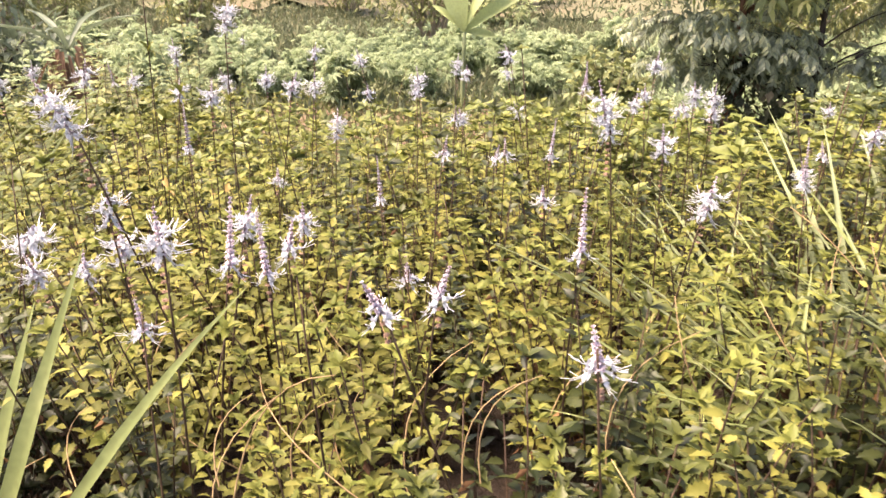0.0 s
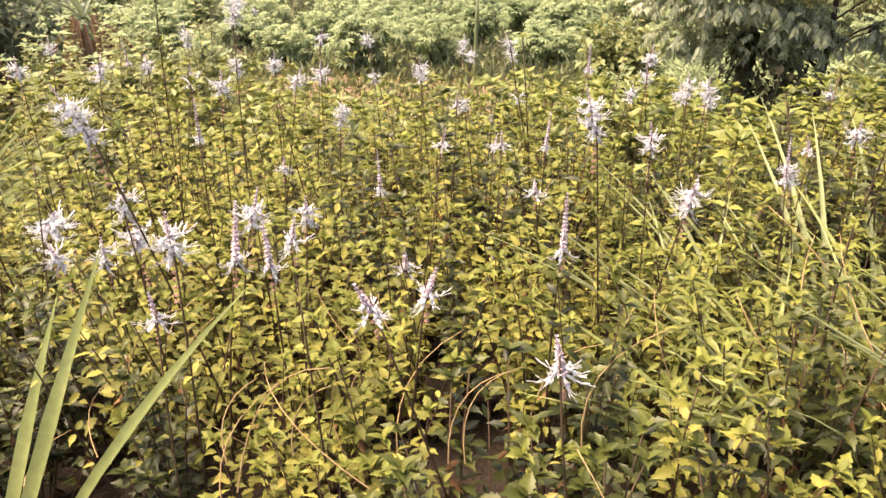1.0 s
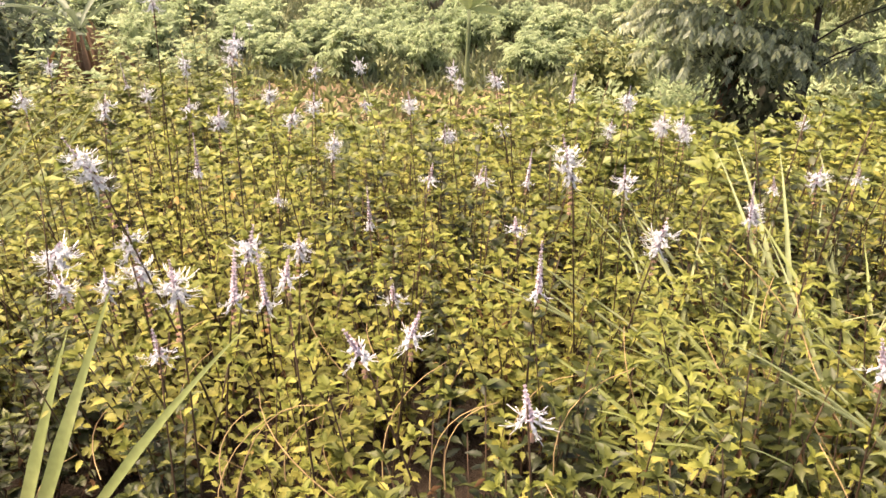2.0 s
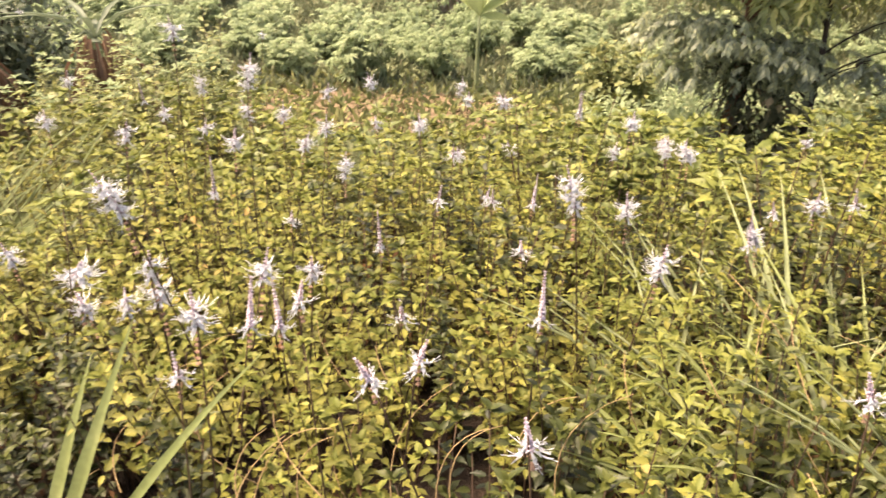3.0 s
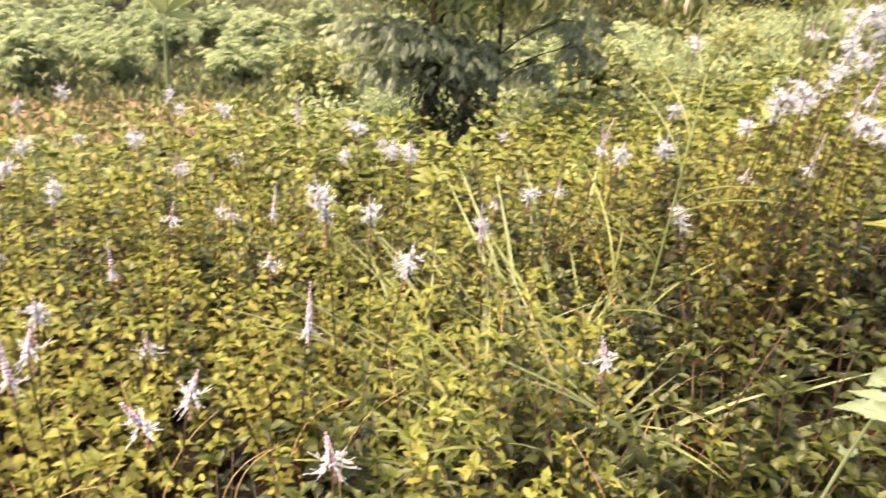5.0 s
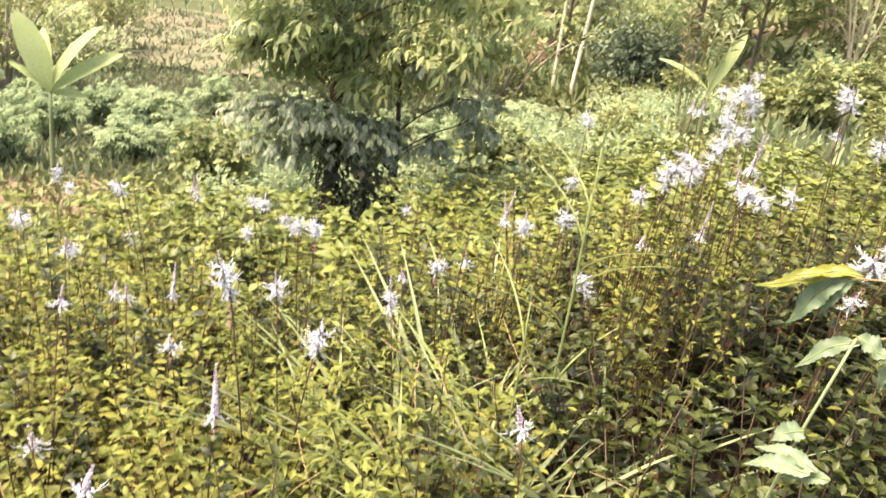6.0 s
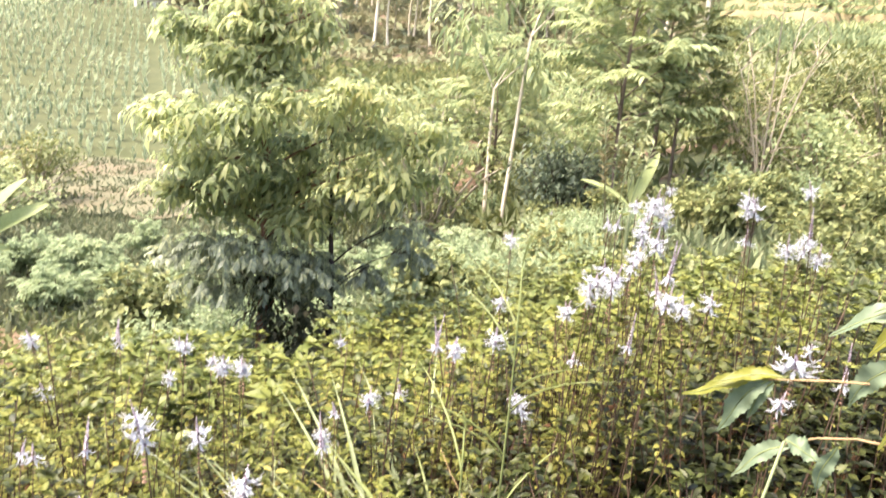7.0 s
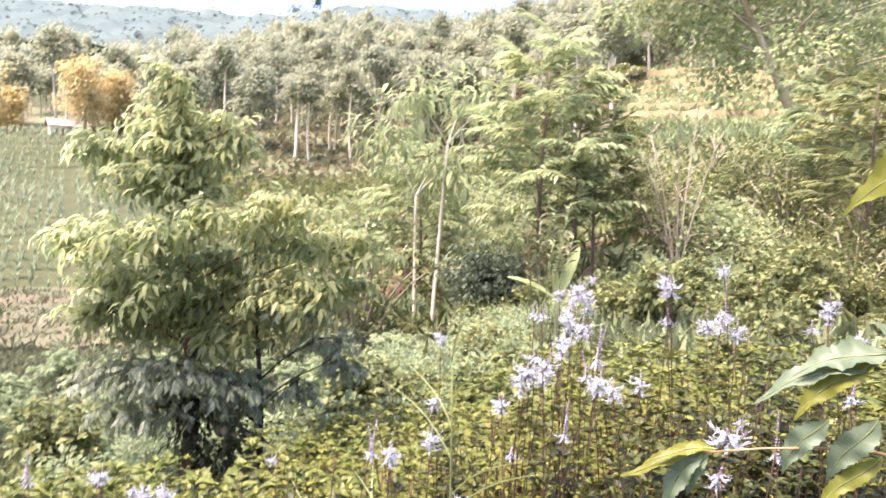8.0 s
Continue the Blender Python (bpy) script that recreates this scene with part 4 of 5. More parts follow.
def leafy_shrub(name, h, r, n, leaf, mat, tpl=OVATE_LOW, stems=9, bark=HERB_STEM, fill=0.55, low=0.15):
    """A shrub: stems from one foot, leaves in loose bunches along and about them."""
    ob = new(name)
    st, lf = Heap(), Heap()
    D, P = [], []
    per = max(1, n // (stems * 4))
    for i in range(stems):
        a = i * 2.4 + uni(-.5, .5)
        rr = r * np.sqrt(uni(0.05, 1))
        e = np.array([np.cos(a) * rr, np.sin(a) * rr, h * (1 - 0.45 * (rr / r) ** 2) * uni(0.75, 1.05)])
        pts = stem_curve(np.array([0, 0, -0.08 * h]), e, (0, 0, 0.1 * h), 6)
        st.tube(pts, np.linspace(0.018, 0.004, 6) * h, 4, 0 if i else None)
        for b in range(4):
            f = uni(low + 0.15, 1.0)
            c = np.array([np.interp(f, np.linspace(0, 1, 6), pts[:, k]) for k in range(3)])
            c = c + rand_dirs(1)[0] * r * 0.28
            c[2] = max(c[2], low * h)
            off = rand_dirs(per) * (r * fill * 0.55 * uni(0.2, 1.0, per) ** 0.6)[:, None]
            P.append(c + off)
            D.append(off / (np.linalg.norm(off, axis=1)[:, None] + 1e-6) + rand_dirs(per) * 0.6 + [0, 0, -0.1])
    P, D = np.concatenate(P), np.concatenate(D)
    P[:, 2] = np.maximum(P[:, 2], 0.02)
    lf.spread(tpl, basis(D, rand_dirs(len(D)) * 0.5 + [0, 0, 1], leaf * uni(0.6, 1.2, len(D))), P)
    part("stem", st, bark, ob)
    tagged(part("foliage", lf, mat, ob), kind="stuff")
    return ob


def scatter(kinds, places, label, category, group, lo=0.8, hi=1.2):
    for i, (x, y) in enumerate(places):
        m = pose(x, y, float(ground_z(x, y)) - 0.02, 0, 0, uni(0, 360))
        if i < len(kinds):
            ob = kinds[i]
            ob.matrix_basis = m
            tagged(ob, label, category, group)
        else:
            ob = copy_thing(kinds[i % len(kinds)], m)
        k = uni(lo, hi)
        ob.scale = (k, k, k * uni(0.85, 1.15))


def sector(d0, d1, a0, a1):
    """A place between two distances and two bearings."""
    def inside():
        d, a = math.sqrt(uni(d0 * d0, d1 * d1)), radians(uni(a0, a1))
        return CX + d * math.sin(a), CY + d * math.cos(a), True
    return inside


def tree(name, h, trunk_r, clear, crown_r, n, leaf, mat, bark, lean=0.0, arms=9, tpl=CLUMP, rise=0.6, bunch=0.4):
    """A tree with a bare lower trunk and a crown of leaf bunches on its limbs, with gaps."""
    ob = new(name)
    tr, cr = Heap(), Heap()
    s = np.linspace(0, 1, 8)
    tp = np.stack([lean * h * s + 0.02 * h * np.sin(s * 5), 0.015 * h * np.sin(s * 4 + 1), s * h * 0.93 - 0.03 * h], 1)
    reach = lambda f: crown_r * (1.0 - 0.65 * max(0.0, (f - clear) / (1 - clear)) ** 1.5) * uni(0.55, 1.0)
    ends = limbs(tr, tp, np.linspace(trunk_r, trunk_r * 0.25, 8), arms, reach, clear, rise)
    D, P = [], []
    per = max(1, n // (len(ends) * 4))
    for pts in ends + [tp[-3:]]:
        for b in range(4):
            f = uni(0.35, 1.05)
            c = pts[0] + (pts[-1] - pts[0]) * f + rand_dirs(1)[0] * crown_r * 0.14
            off = rand_dirs(per) * (crown_r * bunch * uni(0.15, 1, per) ** 0.6)[:, None] * [1, 1, 0.6]
            P.append(c + off)
            D.append(off / (np.linalg.norm(off, axis=1)[:, None] + 1e-6) + rand_dirs(per) * 0.7 + [0, 0, -0.35])
    P, D = np.concatenate(P), np.concatenate(D)
    cr.spread(tpl, basis(D, rand_dirs(len(D)) * 0.6 + [0, 0, 1], leaf * uni(0.6, 1.2, len(D))), P)
    part("trunk", tr, bark, ob)
    part("crown", cr, mat, ob)
    return ob


def feathered(name, h, trunk_r, crown_r, mat, lean):
    """A slender tree with tiers of long feather leaves."""
    ob = new(name)
    tr, cr = Heap(), Heap()
    s = np.linspace(0, 1, 8)
    tp = np.stack([lean * h * s, 0.02 * h * np.sin(s * 4), s * h - 0.05], 1)
    arms = limbs(tr, tp, np.linspace(trunk_r, 0.012, 8), 22, lambda f: crown_r * (0.35 + 0.65 * math.sin(min(1.0, (1.06 - f) * 1.7) * 1.57)) * uni(0.6, 1.0), 0.3, 0.6)
    tpl = frond(8, 0.55, 0.2, 0.35, LANCE)
    R, P = [], []
    for pts in arms:
        for q in range(10):
            f = uni(0.25, 1.0)
            P.append([np.interp(f, np.linspace(0, 1, 5), pts[:, i]) for i in range(3)])
            d = pts[-1] - pts[0]
            R.append(basis(d / np.linalg.norm(d) + rand_dirs(1)[0] * [1.0, 1.0, 0.3], (0, 0, 1), uni(0.7, 1.15))[0])
    cr.spread(tpl, R, P)
    part("trunk", tr, FEATHER_BARK, ob)
    part("crown", cr, mat, ob)
    return ob


# low plants behind the bed, on the way down into the valley
PALM = palm_leaf()
pale = [leafy_shrub("cassava_shrub", 1.0, 0.55, 330, 0.17, PALE_SHRUB, PALM, 10, fill=0.9, low=0.3), leafy_shrub("cassava_shrub", 0.85, 0.6, 330, 0.16, PALE_SHRUB, PALM, 10, fill=0.9, low=0.3), leafy_shrub("cassava_shrub", 1.15, 0.55, 350, 0.17, PALE_SHRUB, PALM, 9, fill=0.9, low=0.3)]
scatter(pale, spots(500, 0.8, sector(8.8, 13, -32, 6)) + spots(200, 0.85, sector(8.6, 13, 6, 34)), "pale green leafy shrub on the slope behind the bed", "shrub", "pale shrubs on the slope", 0.42, 0.7)
green = [leafy_shrub("green_shrub", 0.75, 0.55, 1500, 0.085, SHRUB_LEAF, FLAT), leafy_shrub("green_shrub", 0.65, 0.55, 1400, 0.075, PALE_SHRUB, OVATE_LOW), leafy_shrub("green_shrub", 0.9, 0.5, 1400, 0.09, SHRUB_LEAF, FLAT)]
light = [leafy_shrub("light_shrub", 0.6, 0.5, 900, 0.09, PALE_SHRUB, OVATE_LOW), leafy_shrub("light_shrub", 0.75, 0.5, 900, 0.085, PALE_SHRUB, OVATE_LOW)]
scatter(light, spots(160, 0.75, sector(6.3, 8.0, 9, 45)) + spots(60, 0.8, sector(5.0, 6.4, 25, 40)) + spots(60, 0.8, sector(8.4, 11.2, 29, 47)) + [(1.35, 5.2), (2.9, 5.0), (2.6, 4.75)], "loose light green shrub below the young tree", "shrub", "light shrubs", 0.6, 1.0)
scatter(green, spots(100, 0.9, sector(6.3, 8.0, 9, 45)) + spots(120, 1.0, sector(8.4, 13, 38, 76)) + spots(30, 1.0, sector(6, 8, 56, 76)), "bushy green shrub at the edge of the bed", "shrub", "green shrubs")
tall_weeds = [herb(1.05, 0.3, 12, 0.075, True), herb(0.9, 0.3, 12, 0.07, True), herb(1.2, 0.24, 10, 0.07, True)]
for b in tall_weeds:
    for c in b.children:
        if c.name.startswith(("foliage", "young", "withered")):
            c.data.materials[0] = SHRUB_LEAF if c.name.startswith("foliage") else PALE_SHRUB
scatter(tall_weeds, spots(90, 0.42, sector(4.7, 6.1, -46, -20)), "tall leafy yellow-green weed on thin upright stems", "weed", "tall weeds behind the bed", 0.8, 1.1)
wild = [leafy_shrub("wild_bush", 2.0, 1.3, 2100, 0.12, SHRUB_LEAF, FLAT, 14, GREY_BARK), leafy_shrub("wild_bush", 1.5, 1.4, 2100, 0.12, FEATHER_LEAF, FLAT, 16, GREY_BARK), leafy_shrub("wild_bush", 2.3, 1.2, 2100, 0.12, SHRUB_LEAF, OVATE_LOW, 16, GREY_BARK), leafy_shrub("wild_bush", 1.7, 1.2, 2100, 0.14, SHRUB_LEAF, NARROW, 14, GREY_BARK)]
scatter(wild, spots(120, 2.2, sector(15, 24, 31, 80)) + spots(90, 2.4, sector(24, 34, 31, 51)) + spots(40, 2.2, sector(12, 16, 58, 78)) + spots(150, 2.8, sector(14, 24, -40, 3)) + spots(90, 2.0, sector(13, 30, 20, 32)), "wild bush on the valley slope", "bush", "wild bushes")

# mid trees
feather = [feathered("feathery_tree", 4.3, 0.05, 1.5, FEATHER_LEAF, 0.01), feathered("feathery_tree", 3.6, 0.045, 1.3, FEATHER_LEAF, -0.02), feathered("feathery_tree", 4.6, 0.06, 1.5, SHRUB_LEAF, 0.02)]
FEATHER_SPOTS = [(9.25, 9.15), (10.2, 14.2), (11.6, 10.6), (10.6, 9.2), (14.0, 9.0), (13.0, 12.5), (15.0, 7.2), (16.5, 11.5), (12.3, 5.2), (17.5, 8.2), (14.5, 5.6), (12.5, 16.0), (9.5, 15.8)]
scatter(feather, FEATHER_SPOTS[:3], "slender tree with feathery pale green foliage", "tree", "feathery trees", 0.95, 1.05)
for x, y in FEATHER_SPOTS[3:]:
    low = 52 < math.degrees(math.atan2(x, y)) < 60
    ob = copy_thing(feather[int(x * 7) % 3], pose(x, y, float(ground_z(x, y)) - 0.02, 0, 0, uni(0, 360)))
    k = uni(0.55, 0.78) * (0.55 if low else 1.0)
    ob.scale = (k, k, k)


def pale_pole(x, y, h, r, lean, fork):
    ob = new("pale_trunked_tree")
    z = float(ground_z(x, y))
    tr, cr = Heap(), Heap()
    s = np.linspace(0, 1, 7)
    tp = np.stack([lean * h * s + 0.004 * h * np.sin(s * 5), 0.005 * h * np.sin(s * 4), s * h - 0.05], 1)
    tr.tube(tp, np.linspace(r, r * 0.6, 7), 8)
    D, P = [], []
    for k in range(fork):
        a = k * 2.5 + 0.4
        e = tp[-1] + [np.cos(a) * 0.7, np.sin(a) * 0.7, uni(0.6, 1.3)]
        pts = stem_curve(tp[-1], e, (0, 0, 0.05), 5)
        tr.tube(pts, np.linspace(r * 0.5, r * 0.2, 5), 5)
        off = rand_dirs(110) * uni(0.1, 0.75, 110)[:, None]
        P.append(e + off)
        D.append(off + rand_dirs(110) * 0.4 - [0, 0, 0.3])
    part("trunk", tr, PALE_BARK, ob, "bare cream-coloured trunk")
    P, D = np.concatenate(P), np.concatenate(D)
    cr.spread(LANCE, basis(D, (0, 0, 1), 0.3 * uni(0.6, 1.2, len(P))), P)
    part("crown", cr, FEATHER_LEAF, ob)
    ob.location = (x, y, z)
    tagged(ob, "young tree with a bare straight cream trunk", "tree", "pale-trunked trees")


pale_pole(8.75, 12.25, 2.75, 0.042, 0.0, 3)
pale_pole(8.85, 11.8, 3.7, 0.046, 0.09, 3)


def bare_tree(x, y):
    ob = new("bare_tree")
    hp = Heap()
    base = np.array([0, 0, -0.1])
    for k in range(5):
        a = k * 1.3
        e = np.array([np.cos(a) * uni(.3, .9), np.sin(a) * uni(.3, .9), uni(2.2, 3.4)])
        pts = stem_curve(base, e, (0, 0, .3), 6)
        hp.tube(pts, np.linspace(0.024, 0.006, 6), 5)
        for j in range(12):
            p = pts[1 + j % 5]
            q = p + rand_dirs(1, 0.2, 1.0)[0] * uni(.3, .9)
            hp.tube(stem_curve(p, q, (0, 0, 0.05), 4), np.linspace(0.009, 0.003, 4), 4)
    part("trunk", hp, GREY_BARK, ob)
    ob.location = (x, y, float(ground_z(x, y)))
    tagged(ob, "leafless shrubby tree with pale upright branches", "tree")


bare_tree(11.6, 8.1)


def banana(x, y, h, angles, mat=BANANA):
    ob = new("banana_plant")
    hp = Heap()
    s = np.linspace(0, 1, 5)
    hp.tube(np.stack([0.03 * s, 0 * s, s * h * 0.45 - 0.05], 1), np.linspace(0.03, 0.018, 5), 8)
    part("stem", hp, PALE_GRASS, ob)
    tpl = blade((0, 0.15, 0.35, 0.6, 0.82, 0.94), (0.03, 0.09, 0.17, 0.185, 0.14, 0.07), 0.35, 0.22)
    for a, lift, ln, wide, turn in angles:
        lf = Heap()
        d = np.array([np.cos(a), np.sin(a), lift])
        lf.spread(tpl, basis(d, (np.cos(turn), np.sin(turn), 0.7), ln, wide), [[0.03, 0, h * 0.43]])
        part("leaf", lf, mat, ob)
    ob.location = (x, y, float(ground_z(x, y)))
    tagged(ob, "small banana plant with upright yellow-green leaves", "banana plant", "banana plants")


banana(6.1, 5.75, 2.0, [(-0.8, 3.0, 0.66, 0.55, -2.37), (2.34, 0.7, 0.62, 0.4, -1.2), (1.0, 2.0, 0.5, 0.4, -2.4)])
banana(-0.06, 8.6, 2.05, [(3.1, 3.6, 0.82, 0.9, -1.5), (0.1, 1.9, 0.86, 0.6, -2.6), (0.0, 0.75, 0.82, 0.55, -2.0), (0.3, -0.1, 0.4, 0.7, -1.5), (3.3, 1.1, 0.45, 0.6, -1.0), (1.8, 2.4, 0.7, 0.6, -1.9)])


def big_tree(x, y):
    ob = tree("big_tree", 8.5, 0.2, 0.42, 5.5, 14000, 0.17, FEATHER_LEAF, GREY_BARK, -0.33, 22, FLAT, 0.3, 0.22)
    ob.matrix_basis = pose(x, y, float(ground_z(x, y)), 0, 0, -63)
    tagged(ob, "large spreading tree with a forked leaning grey trunk", "tree")


big_tree(20.6, 10.0)

# ---- the far slopes ----
woods = [tree("forest_tree", 10.5, 0.17, 0.62, 2.5, 900, 0.46, FOREST_LEAF, PALE_BARK, 0.03, 10, FLAT), tree("forest_tree", 11.5, 0.17, 0.64, 2.5, 900, 0.46, FOREST_LEAF, PALE_BARK, -0.04, 10, FLAT),
         tree("forest_tree", 9.0, 0.12, 0.3, 2.8, 1300, 0.46, FOREST_LEAF, GREY_BARK, 0.0, 14, FLAT), tree("forest_tree", 8.0, 0.11, 0.35, 2.5, 1200, 0.46, FOREST_LEAF, GREY_BARK, 0.03, 12, FLAT)]
scatter(woods, spots(60, 5.2, sector(75, 88, 20, 36)) + spots(40, 4.0, sector(75, 90, 36, 50)) + spots(60, 6.0, sector(92, 135, 18, 40)) + spots(160, 4.2, sector(128, 150, 18, 52)) + spots(60, 5.0, sector(92, 120, 40, 52)) + spots(30, 4.2, sector(40, 70, 45, 50)) + spots(90, 4.2, sector(76, 110, 50, 72)) + spots(40, 4.5, sector(88, 110, 0, 20.5)),
        "tall slim forest tree on the hillside", "tree", "forest trees on the hill", 0.8, 1.15)
slim = [tree("slim_forest_tree", 9.6, 0.17, 0.72, 1.9, 560, 0.42, FOREST_LEAF, PALE_BARK, 0.04, 9, FLAT), tree("slim_forest_tree", 10.4, 0.16, 0.75, 1.8, 520, 0.42, FOREST_LEAF, PALE_BARK, -0.03, 9, FLAT)]
scatter(slim, [(32.9, 67.3), (41.1, 75.2), (39.0, 66.9), (47.5, 76.0), (36.4, 74.0), (44.0, 70.5), (29.5, 76.0), (52.0, 80.0)],
        "slim forest tree with a long bare cream trunk", "tree", "slim trees before the wood", 0.9, 1.1)
yellow = [tree("yellow_tree", 6.5, 0.16, 0.2, 2.6, 2000, 0.36, YELLOW_LEAF, GREY_BARK, 0.0, 14, FLAT, 0.8, 0.5), tree("yellow_tree", 5.2, 0.14, 0.15, 2.2, 1800, 0.36, YELLOW_LEAF, GREY_BARK, 0.05, 12, FLAT, 0.9, 0.5)]
scatter(yellow, [(17.0, 82.0), (20.5, 84.0), (8.0, 83.0), (11.0, 88.0)], "tree with yellow-orange foliage beyond the corn", "tree", "yellow trees", 0.8, 1.1)


def wood(name, label, n, d0, d1, a0, a1, mat, k, size, trunks, grow=1.0, big=0.6):
    """Woods too far off to count: bunches of leaves on trunks."""
    hp, st = Heap(), Heap()
    bm = bmesh.new()
    bmesh.ops.create_icosphere(bm, subdivisions=2, radius=1.0)
    CV = np.array([v.co[:] for v in bm.verts])
    CT = np.array([[v.index for v in f.verts] for f in bm.faces])
    bm.free()
    d, a = np.sqrt(uni(d0 ** 2, d1 ** 2, n)), np.radians(uni(a0, a1, n))
    x, y = CX + d * np.sin(a), CY + d * np.cos(a)
    z = ground_z(x, y)
    for i in range(n):
        r, h = uni(1.5, 2.7) * grow, uni(7, 12) * (0.5 + 0.5 * grow)
        off = rand_dirs(k) * [r, r, h * 0.28] * uni(0.4, 1, (k, 1)) ** 0.5
        P = np.array([x[i], y[i], z[i] + h * 0.72]) + off
        lump = 1 + 0.22 * np.sin(CV @ uni(-5, 5, 3) + i) + 0.15 * np.sin(CV @ uni(-9, 9, 3))
        hp.add(CV * lump[:, None] * [r * big, r * big, h * 0.28 * big] + [x[i], y[i], z[i] + h * 0.72], CT)
        hp.spread(FLAT, basis(off + rand_dirs(k), (0, 0, 1), uni(0.6, 1.3, k) * size), P)
        if trunks:
            st.tube([(x[i], y[i], z[i] - 0.3), (x[i] + uni(-.3, .3), y[i], z[i] + h * 0.75)], [0.12, 0.07], 4)
    ob = new(name)
    tagged(ob, label, "woods", kind="stuff")
    tagged(part("crowns", hp, mat, ob), kind="stuff")
    if trunks:
        tagged(part("trunks", st, GREY_BARK, ob), kind="stuff")


wood("hill_wood", "dense pale-trunked woods on the hillside", 520, 135, 215, 17, 80, FOREST_LEAF, 110, 0.6, True)
wood("left_wood", "dense woods behind the cornfield", 200, 108, 190, -20, 17, FOREST_LEAF, 90, 0.6, True)


def far_canopy():
    """The closed canopy of the woods on the distant ridges, lumpy with crowns."""
    az, ds = np.radians(np.linspace(-14, 62, 340)), np.linspace(196, 350, 80)
    A, D = np.meshgrid(az, ds, indexing="ij")
    X, Y = CX + D * np.sin(A), CY + D * np.cos(A)
    lump = np.array([noise.noise((x / 7, y / 7, 0)) + 0.5 * noise.noise((x / 3, y / 3, 3)) for x, y in zip(X.ravel(), Y.ravel())])
    V = np.stack([X.ravel(), Y.ravel(), ground_z(X, Y).ravel() + 5.5 + 1.3 * lump], 1)
    T = []
    for i in range(339):
        for k in range(79):
            p = i * 80 + k
            T += [(p, p + 80, p + 81), (p, p + 81, p + 1)]
    hp = Heap()
    hp.add(V, T)
    n = 3500
    pick = RNG.integers(0, len(V), n)
    hp.spread(FLAT, basis(rand_dirs(n, -.2, .6), rand_dirs(n) * 0.25 + [0, 0, 1], uni(0.9, 2.2, n)), V[pick] + rand_dirs(n) * [1.2, 1.2, 0.4])
    tagged(new("far_woods", hp.mesh("far_woods", HAZED_LEAF)), "woods on distant ridges with bluish haze painted into their green", "woods", kind="stuff")


far_canopy()
wood("ridge_trees", "taller trees along the distant ridge with haze painted into their green", 16, 290, 345, -14, 62, HAZED_LEAF, 90, 1.0, True, 1.3)


def undergrowth():
    hp = Heap()
    n = 42000
    d, a = np.sqrt(uni(58 ** 2, 170 ** 2, n)), np.radians(uni(12, 80, n))
    open_hill = (a > radians(51)) & (a < radians(62)) & (d < 76)
    d, a = d[~open_hill], a[~open_hill]
    n = len(d)
    x, y = CX + d * np.sin(a), CY + d * np.cos(a)
    P = np.stack([x, y, ground_z(x, y) - 0.1], 1)
    hp.spread(FLAT, basis(rand_dirs(n, 0.1, 0.9), rand_dirs(n) + [0, 0, 0.5], uni(0.4, 1.1, n)), P)
    tagged(new("undergrowth", hp.mesh("undergrowth", BRUSH)), "low green undergrowth below the hillside trees", "undergrowth", kind="stuff")


undergrowth()


def field_soil():
    """The tilled earth under the corn, a hand above the sheet of the ground."""
    xs, ys = np.linspace(-9, 31, 60), np.linspace(35.5, 79.5, 50)
    X, Y = np.meshgrid(xs, ys, indexing="ij")
    V = np.stack([X, Y, ground_z(X, Y) + 0.12 - 0.3 * np.clip((37.2 - Y) / 1.7, 0, 1) + 0.05 * np.sin(X * 8.7)], 2).reshape(-1, 3)
    n = len(ys)
    T = []
    for i in range(len(xs) - 1):
        for j in range(n - 1):
            if math.degrees(math.atan2(X[i, j], Y[i, j])) < 20.5:
                p = i * n + j
                T += [(p, p + n, p + n + 1), (p, p + n + 1, p + 1)]
    soil = rough_mat("field_soil", [(0.3, (0.035, 0.045, 0.018)), (0.7, (0.07, 0.075, 0.032))], 0.8, 0.95, 0.5)
    tagged(new("field", make_mesh("field", V, T, soil)), "tilled brown-green earth of the cornfield", "field", kind="structure")


field_soil()


def cornfield():
    """Rows of young corn up the slope across the valley."""
    hp = Heap()
    tpl = blade((0, 0.3, 0.7), (0.03, 0.07, 0.05), 0.4, 0.6)
    D, P = [], []
    for row in range(-54, 34):
        for dd in np.arange(35.6, 79, 1.6):
            x, y = 0.56 * row + 0.18 * dd + uni(-0.1, 0.1), dd + uni(-0.25, 0.25)
            az = math.degrees(math.atan2(x, y))
            if not -8 < az < 20 or row == 1 and dd < 66 or uni(0, 1) < 0.06:
                continue
            z = float(ground_z(x, y))
            t = uni(0, 6.28)
            k = uni(0.75, 1.2)
            for q in range(8):
                an = t + q * 2.3
                P.append((x, y, z + 0.1 + 0.07 * q * k))
                D.append((np.cos(an), np.sin(an), uni(2.4, 6.0) + q * 0.3))
    hp.spread(tpl, basis(D, rand_dirs(len(D)) * [1, 1, 0.3], uni(0.32, 0.48, len(D)), 2.2), P)
    ob = new("cornfield", hp.mesh("cornfield", CORN_LEAF))
    tagged(ob, "rows of young corn on the opposite slope", "corn", kind="stuff")


cornfield()


